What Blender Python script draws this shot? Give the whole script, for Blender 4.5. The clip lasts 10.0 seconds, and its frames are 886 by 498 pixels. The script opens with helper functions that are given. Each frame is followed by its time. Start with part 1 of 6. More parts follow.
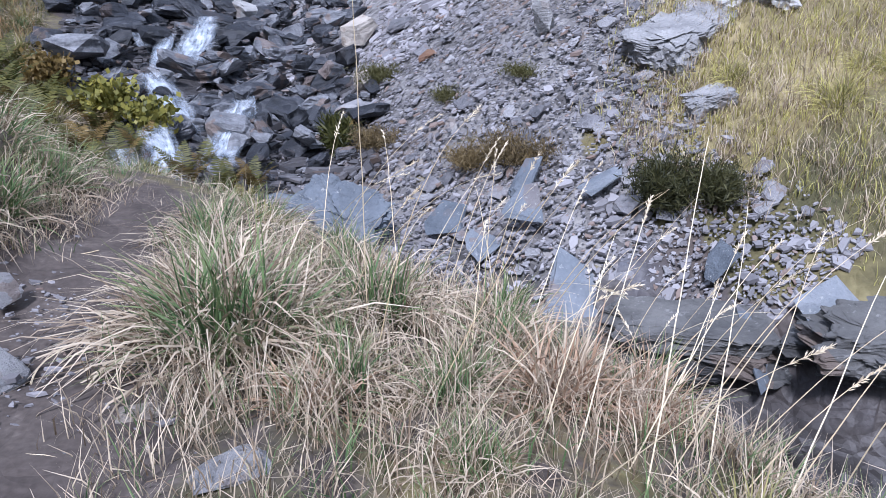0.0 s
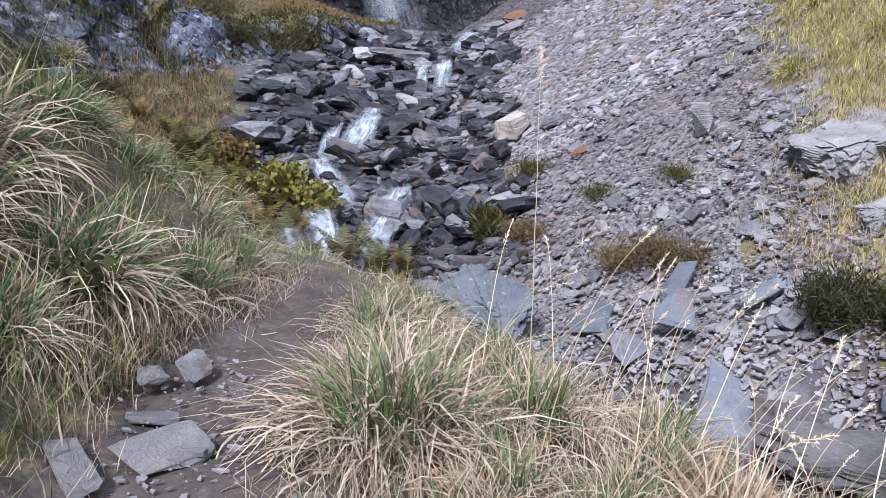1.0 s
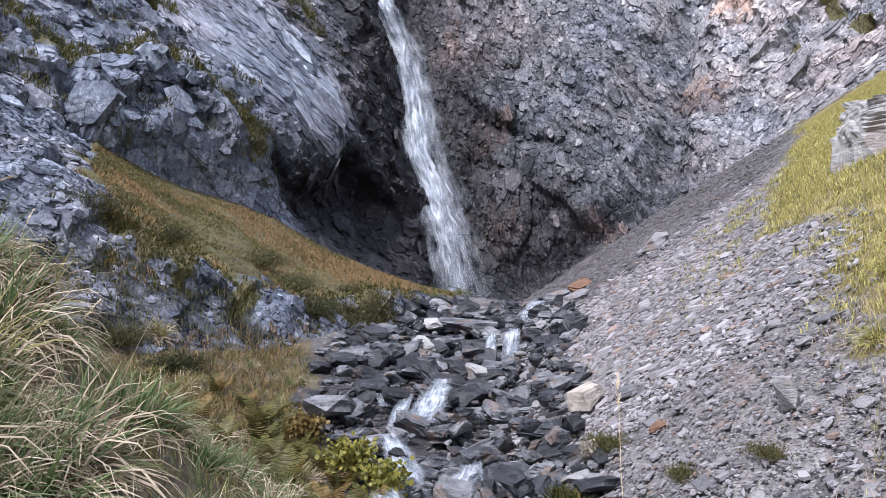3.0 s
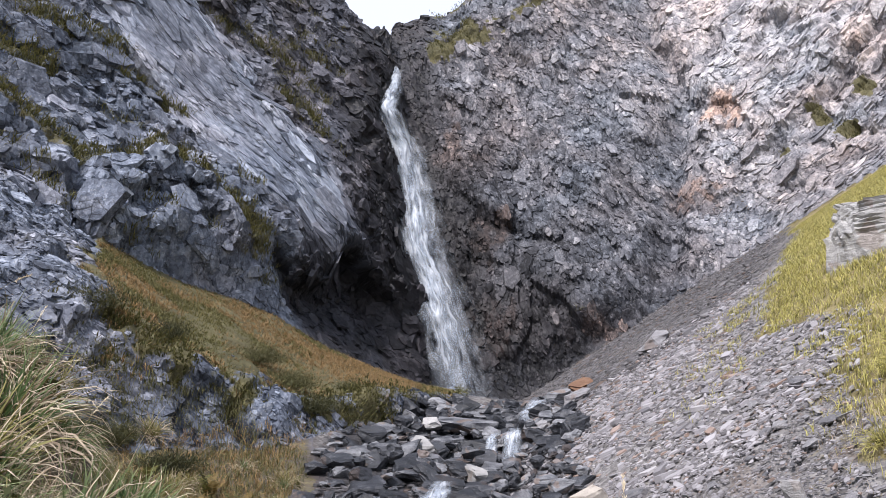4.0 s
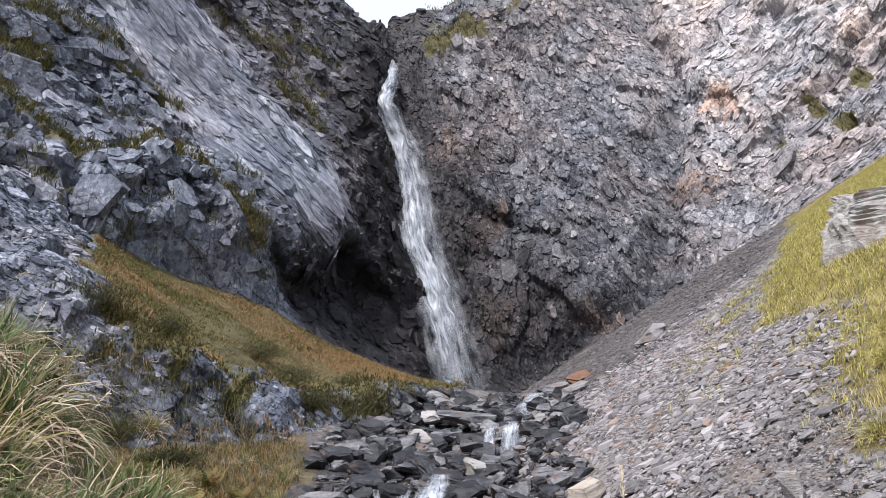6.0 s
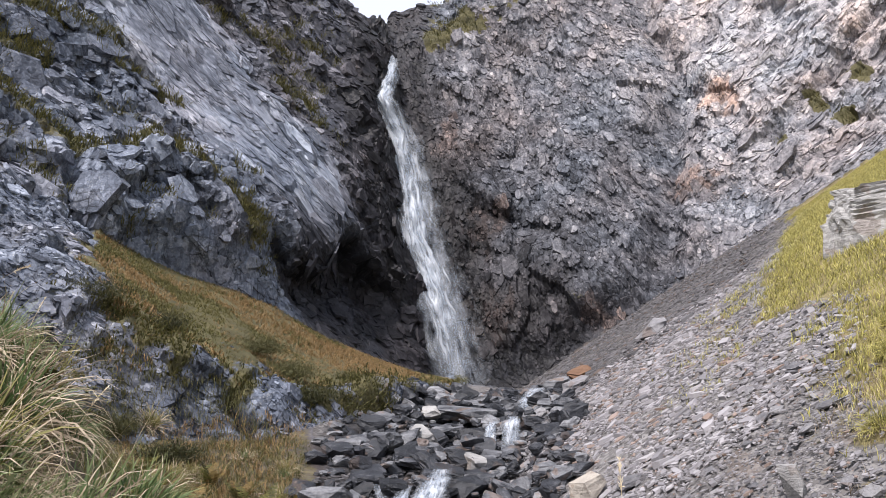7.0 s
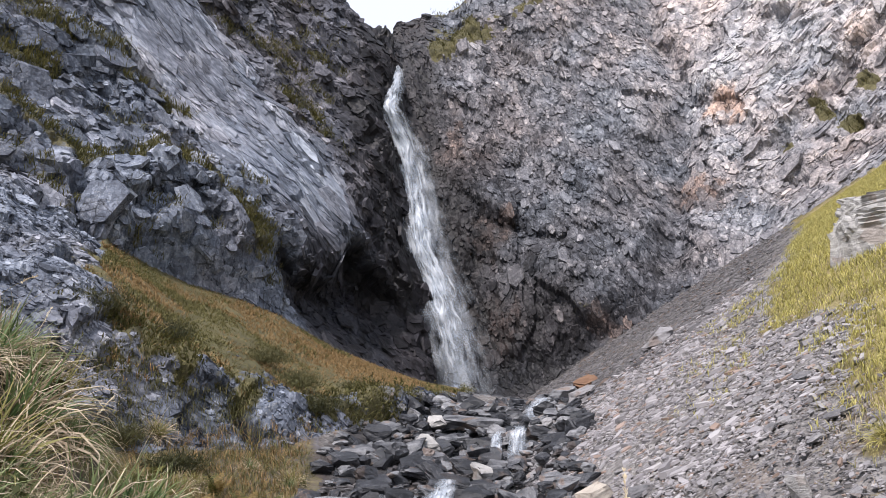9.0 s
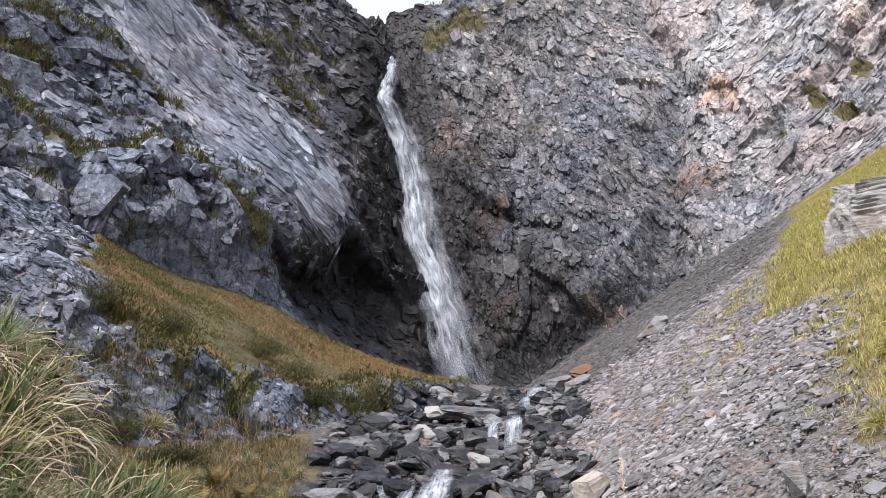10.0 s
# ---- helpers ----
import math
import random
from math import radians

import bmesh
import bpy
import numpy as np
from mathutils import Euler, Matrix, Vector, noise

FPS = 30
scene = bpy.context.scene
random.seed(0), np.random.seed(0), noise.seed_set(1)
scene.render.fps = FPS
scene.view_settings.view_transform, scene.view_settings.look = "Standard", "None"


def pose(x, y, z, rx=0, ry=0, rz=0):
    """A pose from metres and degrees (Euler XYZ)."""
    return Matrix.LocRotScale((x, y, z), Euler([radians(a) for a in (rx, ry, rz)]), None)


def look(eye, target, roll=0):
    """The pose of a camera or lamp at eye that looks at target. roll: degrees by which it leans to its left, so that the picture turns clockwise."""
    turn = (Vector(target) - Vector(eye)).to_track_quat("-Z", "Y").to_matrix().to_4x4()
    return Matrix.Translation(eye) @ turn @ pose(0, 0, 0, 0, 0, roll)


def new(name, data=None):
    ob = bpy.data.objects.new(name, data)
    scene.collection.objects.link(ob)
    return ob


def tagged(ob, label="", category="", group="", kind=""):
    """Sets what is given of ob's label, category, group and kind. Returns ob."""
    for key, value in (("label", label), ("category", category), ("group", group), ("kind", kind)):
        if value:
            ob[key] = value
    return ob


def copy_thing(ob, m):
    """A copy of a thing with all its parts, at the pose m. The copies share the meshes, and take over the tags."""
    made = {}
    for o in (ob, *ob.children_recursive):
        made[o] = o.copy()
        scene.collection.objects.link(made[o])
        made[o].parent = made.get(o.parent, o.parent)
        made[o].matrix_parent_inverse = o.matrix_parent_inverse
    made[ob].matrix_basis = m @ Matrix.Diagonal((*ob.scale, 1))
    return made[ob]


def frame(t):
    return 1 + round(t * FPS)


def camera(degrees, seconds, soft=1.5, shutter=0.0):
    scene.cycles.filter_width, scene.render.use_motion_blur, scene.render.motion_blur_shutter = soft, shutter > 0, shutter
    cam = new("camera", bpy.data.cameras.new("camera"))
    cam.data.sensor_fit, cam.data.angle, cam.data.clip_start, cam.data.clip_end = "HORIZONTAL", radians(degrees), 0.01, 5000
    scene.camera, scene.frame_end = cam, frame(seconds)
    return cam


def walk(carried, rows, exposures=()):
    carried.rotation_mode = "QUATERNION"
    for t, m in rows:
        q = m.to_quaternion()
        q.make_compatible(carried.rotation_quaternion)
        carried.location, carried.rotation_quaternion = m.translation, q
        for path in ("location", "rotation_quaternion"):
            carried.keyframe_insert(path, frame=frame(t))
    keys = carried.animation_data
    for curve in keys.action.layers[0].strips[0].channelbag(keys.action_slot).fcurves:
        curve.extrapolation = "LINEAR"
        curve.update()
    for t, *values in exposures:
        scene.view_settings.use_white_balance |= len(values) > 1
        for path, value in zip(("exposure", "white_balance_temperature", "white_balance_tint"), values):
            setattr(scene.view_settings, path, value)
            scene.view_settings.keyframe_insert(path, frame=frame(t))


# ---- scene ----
cam = camera(64.0, 10.0, soft=0.7)
# seconds, eye x, y, z, yaw to the left, pitch up, lean to the left
ROWS = [
    (0, 0.165, 0.088, 1.298, -17.78, -23.08, 1.30),
    (0.5, 0.080, 0.074, 1.349, -11.68, -20.11, 3.19),
    (1, 0.043, 0.089, 1.400, -6.06, -16.52, 1.56),
    (1.5, 0.017, 0.126, 1.467, -4.01, -10.13, 2.37),
    (2, 0.027, 0.098, 1.532, -1.85, -6.24, 1.55),
    (2.5, 0.028, 0.084, 1.582, -1.49, -1.48, 1.38),
    (3, 0.022, 0.126, 1.605, -0.26, 4.32, 0.15),
    (3.2, -0.010, 0.078, 1.608, -0.15, 6.14, 0.42),
    (4.3, -0.009, 0.000, 1.610, -0.42, 12.81, 0.51),
    (4.5, 0.000, -0.019, 1.595, -0.66, 12.65, 0.66),
    (5, -0.016, -0.016, 1.610, -1.21, 12.55, 0.50),
    (5.5, -0.020, -0.008, 1.610, -0.71, 12.01, 0.35),
    (7, -0.006, 0.004, 1.596, -0.47, 11.27, -0.02),
    (7.5, -0.003, 0.004, 1.612, -0.41, 11.06, -0.27),
    (8, -0.002, 0.033, 1.629, -0.25, 11.86, -0.21),
    (8.5, -0.007, -0.005, 1.612, -0.05, 12.46, 0.04),
    (9, 0.000, 0.000, 1.600, 0.00, 12.00, 0.00),
    (9.5, 0.006, 0.007, 1.605, -0.09, 11.75, -0.24),
    (10, -0.003, 0.003, 1.605, -0.39, 11.26, -0.57),
]
walk(cam, [(t, pose(x, y, z, 0, 0, yaw) @ pose(0, 0, 0, 90 + pitch) @ pose(0, 0, 0, 0, 0, lean)) for t, x, y, z, yaw, pitch, lean in ROWS], [(0, 0.06, 5450, 19), (1.5, 0.15, 6050, 18), (3, 0.18, 6100, 18), (4.5, 0.07, 6550, 16), (10, 0.07, 6650, 16)])

# ---- daylight: bright hazy sky, soft sun from behind and to the left ----
SUN_ELEVATION, SUN_AZIMUTH = 52.0, 212.0
world = bpy.data.worlds.new("sky")
scene.world = world
world.use_nodes = True
wn = world.node_tree
sky = wn.nodes.new("ShaderNodeTexSky")
sky.sky_type = "NISHITA"
sky.sun_disc = False
sky.sun_elevation = radians(SUN_ELEVATION)
sky.sun_rotation = radians(SUN_AZIMUTH)
sky.dust_density = 6.0
sky.air_density = 1.0
# bright broken cloud over the blue
cloud = wn.nodes.new("ShaderNodeTexNoise")
cloud.inputs["Scale"].default_value, cloud.inputs["Detail"].default_value = 1.6, 5.0
cover = wn.nodes.new("ShaderNodeMapRange")
wn.links.new(cloud.outputs["Fac"], cover.inputs[0])
cover.inputs[1].default_value, cover.inputs[2].default_value, cover.inputs[3].default_value, cover.inputs[4].default_value = 0.3, 0.55, 0.88, 1.0
blend = wn.nodes.new("ShaderNodeMix")
blend.data_type = "RGBA"
wn.links.new(cover.outputs[0], blend.inputs["Factor"])
wn.links.new(sky.outputs[0], blend.inputs["A"])
blend.inputs["B"].default_value = (8.4, 9.5, 11.2, 1)
wn.links.new(blend.outputs["Result"], wn.nodes["Background"].inputs[0])
wn.nodes["Background"].inputs[1].default_value = 0.105
sun_data = bpy.data.lights.new("sun", "SUN")
sun_data.energy, sun_data.angle, sun_data.color = 5.0, radians(8), (1.0, 0.975, 0.95)
sun = new("sun", sun_data)
sa, se = radians(SUN_AZIMUTH), radians(SUN_ELEVATION)
SUN_FROM = Vector((math.sin(sa) * math.cos(se), math.cos(sa) * math.cos(se), math.sin(se)))
sun.matrix_world = look(SUN_FROM * 60, (0, 0, 0))

# ---- materials ----
class Nodes:
    """A material's node tree, with short ways to add and join nodes."""

    def __init__(self, name):
        self.mat = bpy.data.materials.new(name)
        self.mat.use_nodes = True
        self.tree = self.mat.node_tree
        self.bsdf = self.tree.nodes["Principled BSDF"]
        self.coord = self.add("ShaderNodeTexCoord").outputs["Object"]

    def add(self, kind):
        return self.tree.nodes.new(kind)

    def put(self, socket, value):
        if isinstance(value, bpy.types.NodeSocket):
            self.tree.links.new(value, socket)
        elif isinstance(value, tuple) and len(value) == 3 and socket.type == "RGBA":
            socket.default_value = (*value, 1)
        else:
            socket.default_value = value

    def math(self, op, a, b=0.0, clamp=False):
        n = self.add("ShaderNodeMath")
        n.operation, n.use_clamp = op, clamp
        self.put(n.inputs[0], a), self.put(n.inputs[1], b)
        return n.outputs[0]

    def scaled(self, x=1.0, y=1.0, z=1.0, rot=(0, 0, 0), source=None):
        n = self.add("ShaderNodeMapping")
        self.put(n.inputs["Vector"], source or self.coord)
        n.inputs["Scale"].default_value = (x, y, z)
        n.inputs["Rotation"].default_value = [radians(a) for a in rot]
        return n.outputs[0]

    def axes(self, *along):
        """The place measured along three directions, each with its own stretch."""
        join = self.add("ShaderNodeCombineXYZ")
        for k, (direction, stretch) in enumerate(along):
            n = self.add("ShaderNodeVectorMath")
            n.operation = "DOT_PRODUCT"
            self.put(n.inputs[0], self.coord)
            n.inputs[1].default_value = [c / stretch for c in direction]
            self.put(join.inputs[k], n.outputs["Value"])
        return join.outputs[0]

    def noise(self, scale, detail=4.0, rough=0.55, vector=None, distortion=0.0):
        n = self.add("ShaderNodeTexNoise")
        self.put(n.inputs["Vector"], vector or self.coord)
        n.inputs["Scale"].default_value, n.inputs["Detail"].default_value = scale, detail
        n.inputs["Roughness"].default_value, n.inputs["Distortion"].default_value = rough, distortion
        return n.outputs["Fac"]

    def cells(self, scale, feature="F1", vector=None, out="Distance", metric="EUCLIDEAN"):
        n = self.add("ShaderNodeTexVoronoi")
        n.feature = feature
        n.distance = metric
        self.put(n.inputs["Vector"], vector or self.coord)
        n.inputs["Scale"].default_value = scale
        return n.outputs[out]

    def ramp(self, fac, *stops):
        n = self.add("ShaderNodeValToRGB")
        self.put(n.inputs[0], fac)
        e = n.color_ramp.elements
        while len(e) < len(stops):
            e.new(0.5)
        for el, (p, c) in zip(e, stops):
            el.position, el.color = p, ((c, c, c, 1) if isinstance(c, (int, float)) else (*c, 1))
        return n.outputs[0]

    def mix(self, fac, a, b, blend="MIX"):
        n = self.add("ShaderNodeMix")
        n.data_type, n.blend_type = "RGBA", blend
        self.put(n.inputs["Factor"], fac), self.put(n.inputs["A"], a), self.put(n.inputs["B"], b)
        return n.outputs["Result"]

    def field(self, name):
        n = self.add("ShaderNodeAttribute")
        n.attribute_name = name
        return n.outputs["Fac"]

    def each(self):
        return self.add("ShaderNodeObjectInfo").outputs["Random"]

    def island(self):
        return self.add("ShaderNodeNewGeometry").outputs["Random Per Island"]

    def bump(self, height, strength=0.5, distance=0.05, normal=None):
        n = self.add("ShaderNodeBump")
        n.inputs["Strength"].default_value, n.inputs["Distance"].default_value = strength, distance
        self.put(n.inputs["Height"], height)
        if normal:
            self.put(n.inputs["Normal"], normal)
        return n.outputs[0]

    def broken(self, *sets):
        """A normal that tilts from piece to piece: pairs of a piece's random colour and its tilt."""
        at = self.add("ShaderNodeNewGeometry").outputs["Normal"]
        for colour, tilt in sets:
            n = self.add("ShaderNodeVectorMath")
            n.operation = "SUBTRACT"
            self.put(n.inputs[0], colour)
            n.inputs[1].default_value = (0.5, 0.5, 0.5)
            m = self.add("ShaderNodeVectorMath")
            m.operation = "SCALE"
            self.put(m.inputs[0], n.outputs[0])
            self.put(m.inputs["Scale"], tilt)
            k = self.add("ShaderNodeVectorMath")
            k.operation = "ADD"
            self.put(k.inputs[0], at)
            self.put(k.inputs[1], m.outputs[0])
            at = k.outputs[0]
        n = self.add("ShaderNodeVectorMath")
        n.operation = "NORMALIZE"
        self.put(n.inputs[0], at)
        return n.outputs[0]

    def crooked(self, vector, scale, amount):
        """The same place, shifted by noise, so that edges do not run straight."""
        n = self.add("ShaderNodeTexNoise")
        self.put(n.inputs["Vector"], vector)
        n.inputs["Scale"].default_value, n.inputs["Detail"].default_value = scale, 4.0
        m = self.add("ShaderNodeVectorMath")
        m.operation = "MULTIPLY_ADD"
        self.put(m.inputs[0], n.outputs["Color"])
        m.inputs[1].default_value = (amount, amount, amount)
        self.put(m.inputs[2], vector)
        return m.outputs[0]

    def done(self, color, rough=0.8, normal=None, specular=0.4):
        self.put(self.bsdf.inputs["Base Color"], color)
        self.put(self.bsdf.inputs["Roughness"], rough)
        self.bsdf.inputs["Specular IOR Level"].default_value = specular
        if normal:
            self.put(self.bsdf.inputs["Normal"], normal)
        return self.mat


def land_material():
    n = Nodes("weathered_slate_and_turf")
    pale, warm, wet, grass, dry, soil, gravel = (n.field(k) for k in ("pale", "warm", "wet", "grass", "dry", "soil", "gravel"))
    back = n.field("back")
    # cleavage: slanting on the side wall, nearly upright on the back wall
    slab = n.field("slab")
    slanting = n.axes(((0.40, 0.50, -0.77), 2.6), ((0.48, 0.60, 0.64), 0.7), ((0.78, -0.62, 0.0), 1.0))
    jointed = n.axes(((0.60, 0.76, 0.24), 0.95), ((-0.15, -0.19, 0.97), 1.1), ((0.78, -0.62, 0.0), 1.0))
    upright = n.axes(((0.28, 0.0, -0.96), 1.1), ((0.96, 0.0, 0.28), 0.8), ((0.0, 1.0, 0.0), 1.0))
    grainwise = n.mix(back, n.mix(slab, jointed, slanting), upright)
    cleave = n.crooked(grainwise, 1.3, 0.30)
    piece_a, piece_b, piece_c = (n.cells(k, vector=cleave, out="Color", metric="MANHATTAN") for k in (0.9, 2.2, 5.0))
    gap_b, gap_c = n.cells(1.5, "DISTANCE_TO_EDGE", cleave), n.cells(4.2, "DISTANCE_TO_EDGE", cleave)
    big, mid, fine = n.noise(0.22, 4), n.noise(1.3, 5, 0.55, grainwise), n.noise(8.0, 5, 0.6, grainwise)
    def swing(value, amount):
        return n.math("MULTIPLY", n.math("SUBTRACT", value, 0.5), amount)
    tone = n.math("ADD", pale, swing(big, 0.30))
    for value, amount in ((mid, 0.30), (fine, 0.42), (piece_a, 0.07), (piece_b, 0.13), (piece_c, 0.20)):
        tone = n.math("ADD", tone, swing(value, amount))
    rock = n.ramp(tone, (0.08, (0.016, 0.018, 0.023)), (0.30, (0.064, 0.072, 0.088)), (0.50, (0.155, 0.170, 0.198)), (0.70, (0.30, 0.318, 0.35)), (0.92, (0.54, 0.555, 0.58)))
    rock = n.mix(n.math("SUBTRACT", 1.0, back), rock, n.mix(1.0, rock, (0.94, 1.0, 1.10), "MULTIPLY"))
    rock = n.mix(n.math("MULTIPLY", warm, 0.9), rock, n.mix(1.0, rock, (1.30, 0.98, 0.80), "MULTIPLY"))
    rock = n.mix(n.ramp(warm, (0.82, 0.0), (1.0, 0.3)), rock, n.mix(1.0, rock, (0.98, 0.66, 0.46), "MULTIPLY"))
    open_joint = n.ramp(n.noise(0.7, 4), (0.42, 0.0), (0.60, 1.0))
    for gap, wide, dark in ((gap_b, 0.045, 0.7), (gap_c, 0.05, 0.45)):
        line = n.ramp(n.math("DIVIDE", gap, n.math("ADD", n.math("MULTIPLY", open_joint, wide), 0.004)), (0.5, 1.0), (1.0, 0.0))
        rock = n.mix(n.math("MULTIPLY", line, n.math("MULTIPLY", open_joint, dark)), rock, (0.014, 0.014, 0.017))
    lichen = n.math("MULTIPLY", n.ramp(n.noise(11.0, 4, 0.75), (0.55, 0.0), (0.62, 1.0)), n.ramp(mid, (0.45, 0.0), (0.60, 1.0)))
    rock = n.mix(n.math("MULTIPLY", lichen, n.math("MULTIPLY", pale, 0.85)), rock, (0.55, 0.56, 0.55))
    # wet rock, with the shade of the recess painted in alongside
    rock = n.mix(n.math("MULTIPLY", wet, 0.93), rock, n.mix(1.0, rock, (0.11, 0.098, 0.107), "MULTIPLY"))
    chips = n.cells(9.0, out="Color", vector=n.scaled(1, 1, 1.8))
    chips_far = n.cells(3.2, out="Color", vector=n.scaled(1, 1, 1.8))
    chip_tone = n.math("ADD", n.math("ADD", n.math("MULTIPLY", n.math("SUBTRACT", pale, 0.5), 0.6), n.math("MULTIPLY", chips, 0.55)), n.math("ADD", n.math("MULTIPLY", chips_far, 0.35), n.math("MULTIPLY", fine, 0.3)))
    stones = n.ramp(chip_tone, (0.25, (0.050, 0.047, 0.047)), (0.55, (0.145, 0.137, 0.134)), (0.85, (0.31, 0.295, 0.283)), (1.0, (0.45, 0.425, 0.395)))
    stones = n.mix(n.math("MULTIPLY", n.math("GREATER_THAN", n.noise(0.7, 4), 0.6), 0.3), stones, (0.22, 0.16, 0.12))
    # wet gravel, plus painted shade below the shelf and between boulders
    stones = n.mix(n.math("MULTIPLY", wet, 0.9), stones, n.mix(1.0, stones, (0.16, 0.16, 0.175), "MULTIPLY"))
    color = n.mix(gravel, rock, stones)
    earth = n.ramp(n.math("ADD", n.math("MULTIPLY", n.noise(3.0, 6), 0.6), n.math("MULTIPLY", n.noise(40.0, 5), 0.45)), (0.35, (0.042, 0.033, 0.029)), (0.6, (0.098, 0.080, 0.070)), (0.8, (0.19, 0.165, 0.147)))
    color = n.mix(soil, color, earth)
    grass = n.ramp(n.math("ADD", grass, n.math("MULTIPLY", n.math("SUBTRACT", n.noise(5.0, 6, 0.7), 0.5), 0.9)), (0.38, 0.0), (0.58, 1.0))
    turf_noise = n.math("ADD", n.math("MULTIPLY", n.noise(0.9, 4), 0.55), n.math("MULTIPLY", n.noise(7.0, 6, 0.7), 0.5))
    green = n.ramp(turf_noise, (0.32, (0.024, 0.026, 0.014)), (0.52, (0.062, 0.060, 0.028)), (0.72, (0.13, 0.115, 0.055)))
    straw = n.ramp(turf_noise, (0.32, (0.10, 0.078, 0.038)), (0.5, (0.235, 0.19, 0.085)), (0.72, (0.40, 0.335, 0.165)))
    color = n.mix(grass, color, n.mix(dry, green, straw))
    bare = n.math("MULTIPLY", n.math("SUBTRACT", 1.0, grass), n.math("SUBTRACT", 1.0, soil))
    solid, loose = n.math("MULTIPLY", bare, n.math("SUBTRACT", 1.0, gravel)), n.math("MULTIPLY", bare, gravel)
    tilted = n.broken((piece_b, n.math("MULTIPLY", solid, 0.20)), (piece_c, n.math("MULTIPLY", solid, 0.40)), (chips, n.math("MULTIPLY", loose, 0.8)), (chips_far, n.math("MULTIPLY", loose, 0.5)))
    rough = n.math("SUBTRACT", 0.86, n.math("MULTIPLY", wet, 0.28))
    relief = n.math("ADD", n.math("ADD", n.math("MULTIPLY", n.noise(2.6, 5, 0.55, grainwise), 0.5), n.math("MULTIPLY", n.math("MINIMUM", gap_b, 0.12), 1.2)), n.math("ADD", n.math("MULTIPLY", n.math("MINIMUM", gap_c, 0.12), 0.9), n.math("MULTIPLY", chips, n.math("MULTIPLY", gravel, 0.35))))
    return n.done(color, rough, n.bump(relief, 0.55, 0.12, tilted), 0.35)


LAND = land_material()

# ---- noise on arrays ----
def hash01(ix, iy, iz, seed):
    h = (ix.astype(np.int64) * 374761393 + iy.astype(np.int64) * 668265263 + iz.astype(np.int64) * 2147483647 + seed * 1274126177) & 0xFFFFFFFF
    h = ((h ^ (h >> 13)) * 1274126177) & 0xFFFFFFFF
    h = ((h ^ (h >> 16)) * 2246822519) & 0xFFFFFFFF
    return ((h ^ (h >> 15)) & 0xFFFFFF) / float(0xFFFFFF)


def vnoise(x, y, z, seed=0):
    """Smooth value noise, -1 to 1."""
    ix, iy, iz = np.floor(x), np.floor(y), np.floor(z)
    fx, fy, fz = x - ix, y - iy, z - iz
    fx, fy, fz = (f * f * (3 - 2 * f) for f in (fx, fy, fz))
    total = 0
    for dx in (0, 1):
        for dy in (0, 1):
            for dz in (0, 1):
                w = (fx if dx else 1 - fx) * (fy if dy else 1 - fy) * (fz if dz else 1 - fz)
                total = total + w * hash01(ix + dx, iy + dy, iz + dz, seed)
    return total * 2 - 1


def fbm(x, y, z, octaves=4, seed=0, gain=0.5):
    total, amp = 0, 1.0
    for o in range(octaves):
        total = total + amp * vnoise(x * 2**o + 17.3 * o, y * 2**o + 9.1 * o, z * 2**o + 4.7 * o, seed + o)
        amp *= gain
    return total


def facets(x, y, z, seed=0, tilt=1.0):
    """Broken rock: every cell of a jittered lattice is a tilted flat piece. Returns the height of the piece and the closeness to its rim (0 to 1)."""
    ix, iy, iz = np.floor(x), np.floor(y), np.floor(z)
    best, second = np.full(x.shape, 1e9), np.full(x.shape, 1e9)
    height = np.zeros(x.shape)
    for dx in (-1, 0, 1):
        for dy in (-1, 0, 1):
            for dz in (-1, 0, 1):
                cx, cy, cz = ix + dx, iy + dy, iz + dz
                px, py, pz = x - cx - hash01(cx, cy, cz, seed), y - cy - hash01(cx, cy, cz, seed + 1), z - cz - hash01(cx, cy, cz, seed + 2)
                d = px * px + py * py + pz * pz
                h = (hash01(cx, cy, cz, seed + 3) - 0.5) + tilt * (px * (hash01(cx, cy, cz, seed + 4) - 0.5) + py * (hash01(cx, cy, cz, seed + 5) - 0.5) + pz * (hash01(cx, cy, cz, seed + 6) - 0.5))
                near = d < best
                second = np.where(near, best, np.minimum(second, d))
                height = np.where(near, h, height)
                best = np.where(near, d, best)
    return height, 1 - np.clip((np.sqrt(second) - np.sqrt(best)) * 4, 0, 1)


# ---- the lie of the land ----
def smax(a, b, k):
    return 0.5 * (a + b + np.sqrt((a - b) ** 2 + k * k))


def smin(a, b, k):
    return 0.5 * (a + b - np.sqrt((a - b) ** 2 + k * k))


def step(a, b, x):
    t = np.clip((x - a) / (b - a), 0, 1)
    return t * t * (3 - 2 * t)


def beside(x, y, line):
    """Distance to a line of points, positive to the left of its direction; its ends run on."""
    best, side = np.full(np.shape(x), 1e18), np.zeros(np.shape(x))
    for k, ((ax, ay), (bx, by)) in enumerate(zip(line, line[1:])):
        ux, uy = bx - ax, by - ay
        t = ((x - ax) * ux + (y - ay) * uy) / (ux * ux + uy * uy)
        t = np.clip(t, -50 if k == 0 else 0, 50 if k == len(line) - 2 else 1)
        px, py = x - ax - t * ux, y - ay - t * uy
        d = px * px + py * py
        s = np.sign(ux * (y - ay) - uy * (x - ax))
        near = d < best
        best, side = np.where(near, d, best), np.where(near, s, side)
    return np.sqrt(best) * side


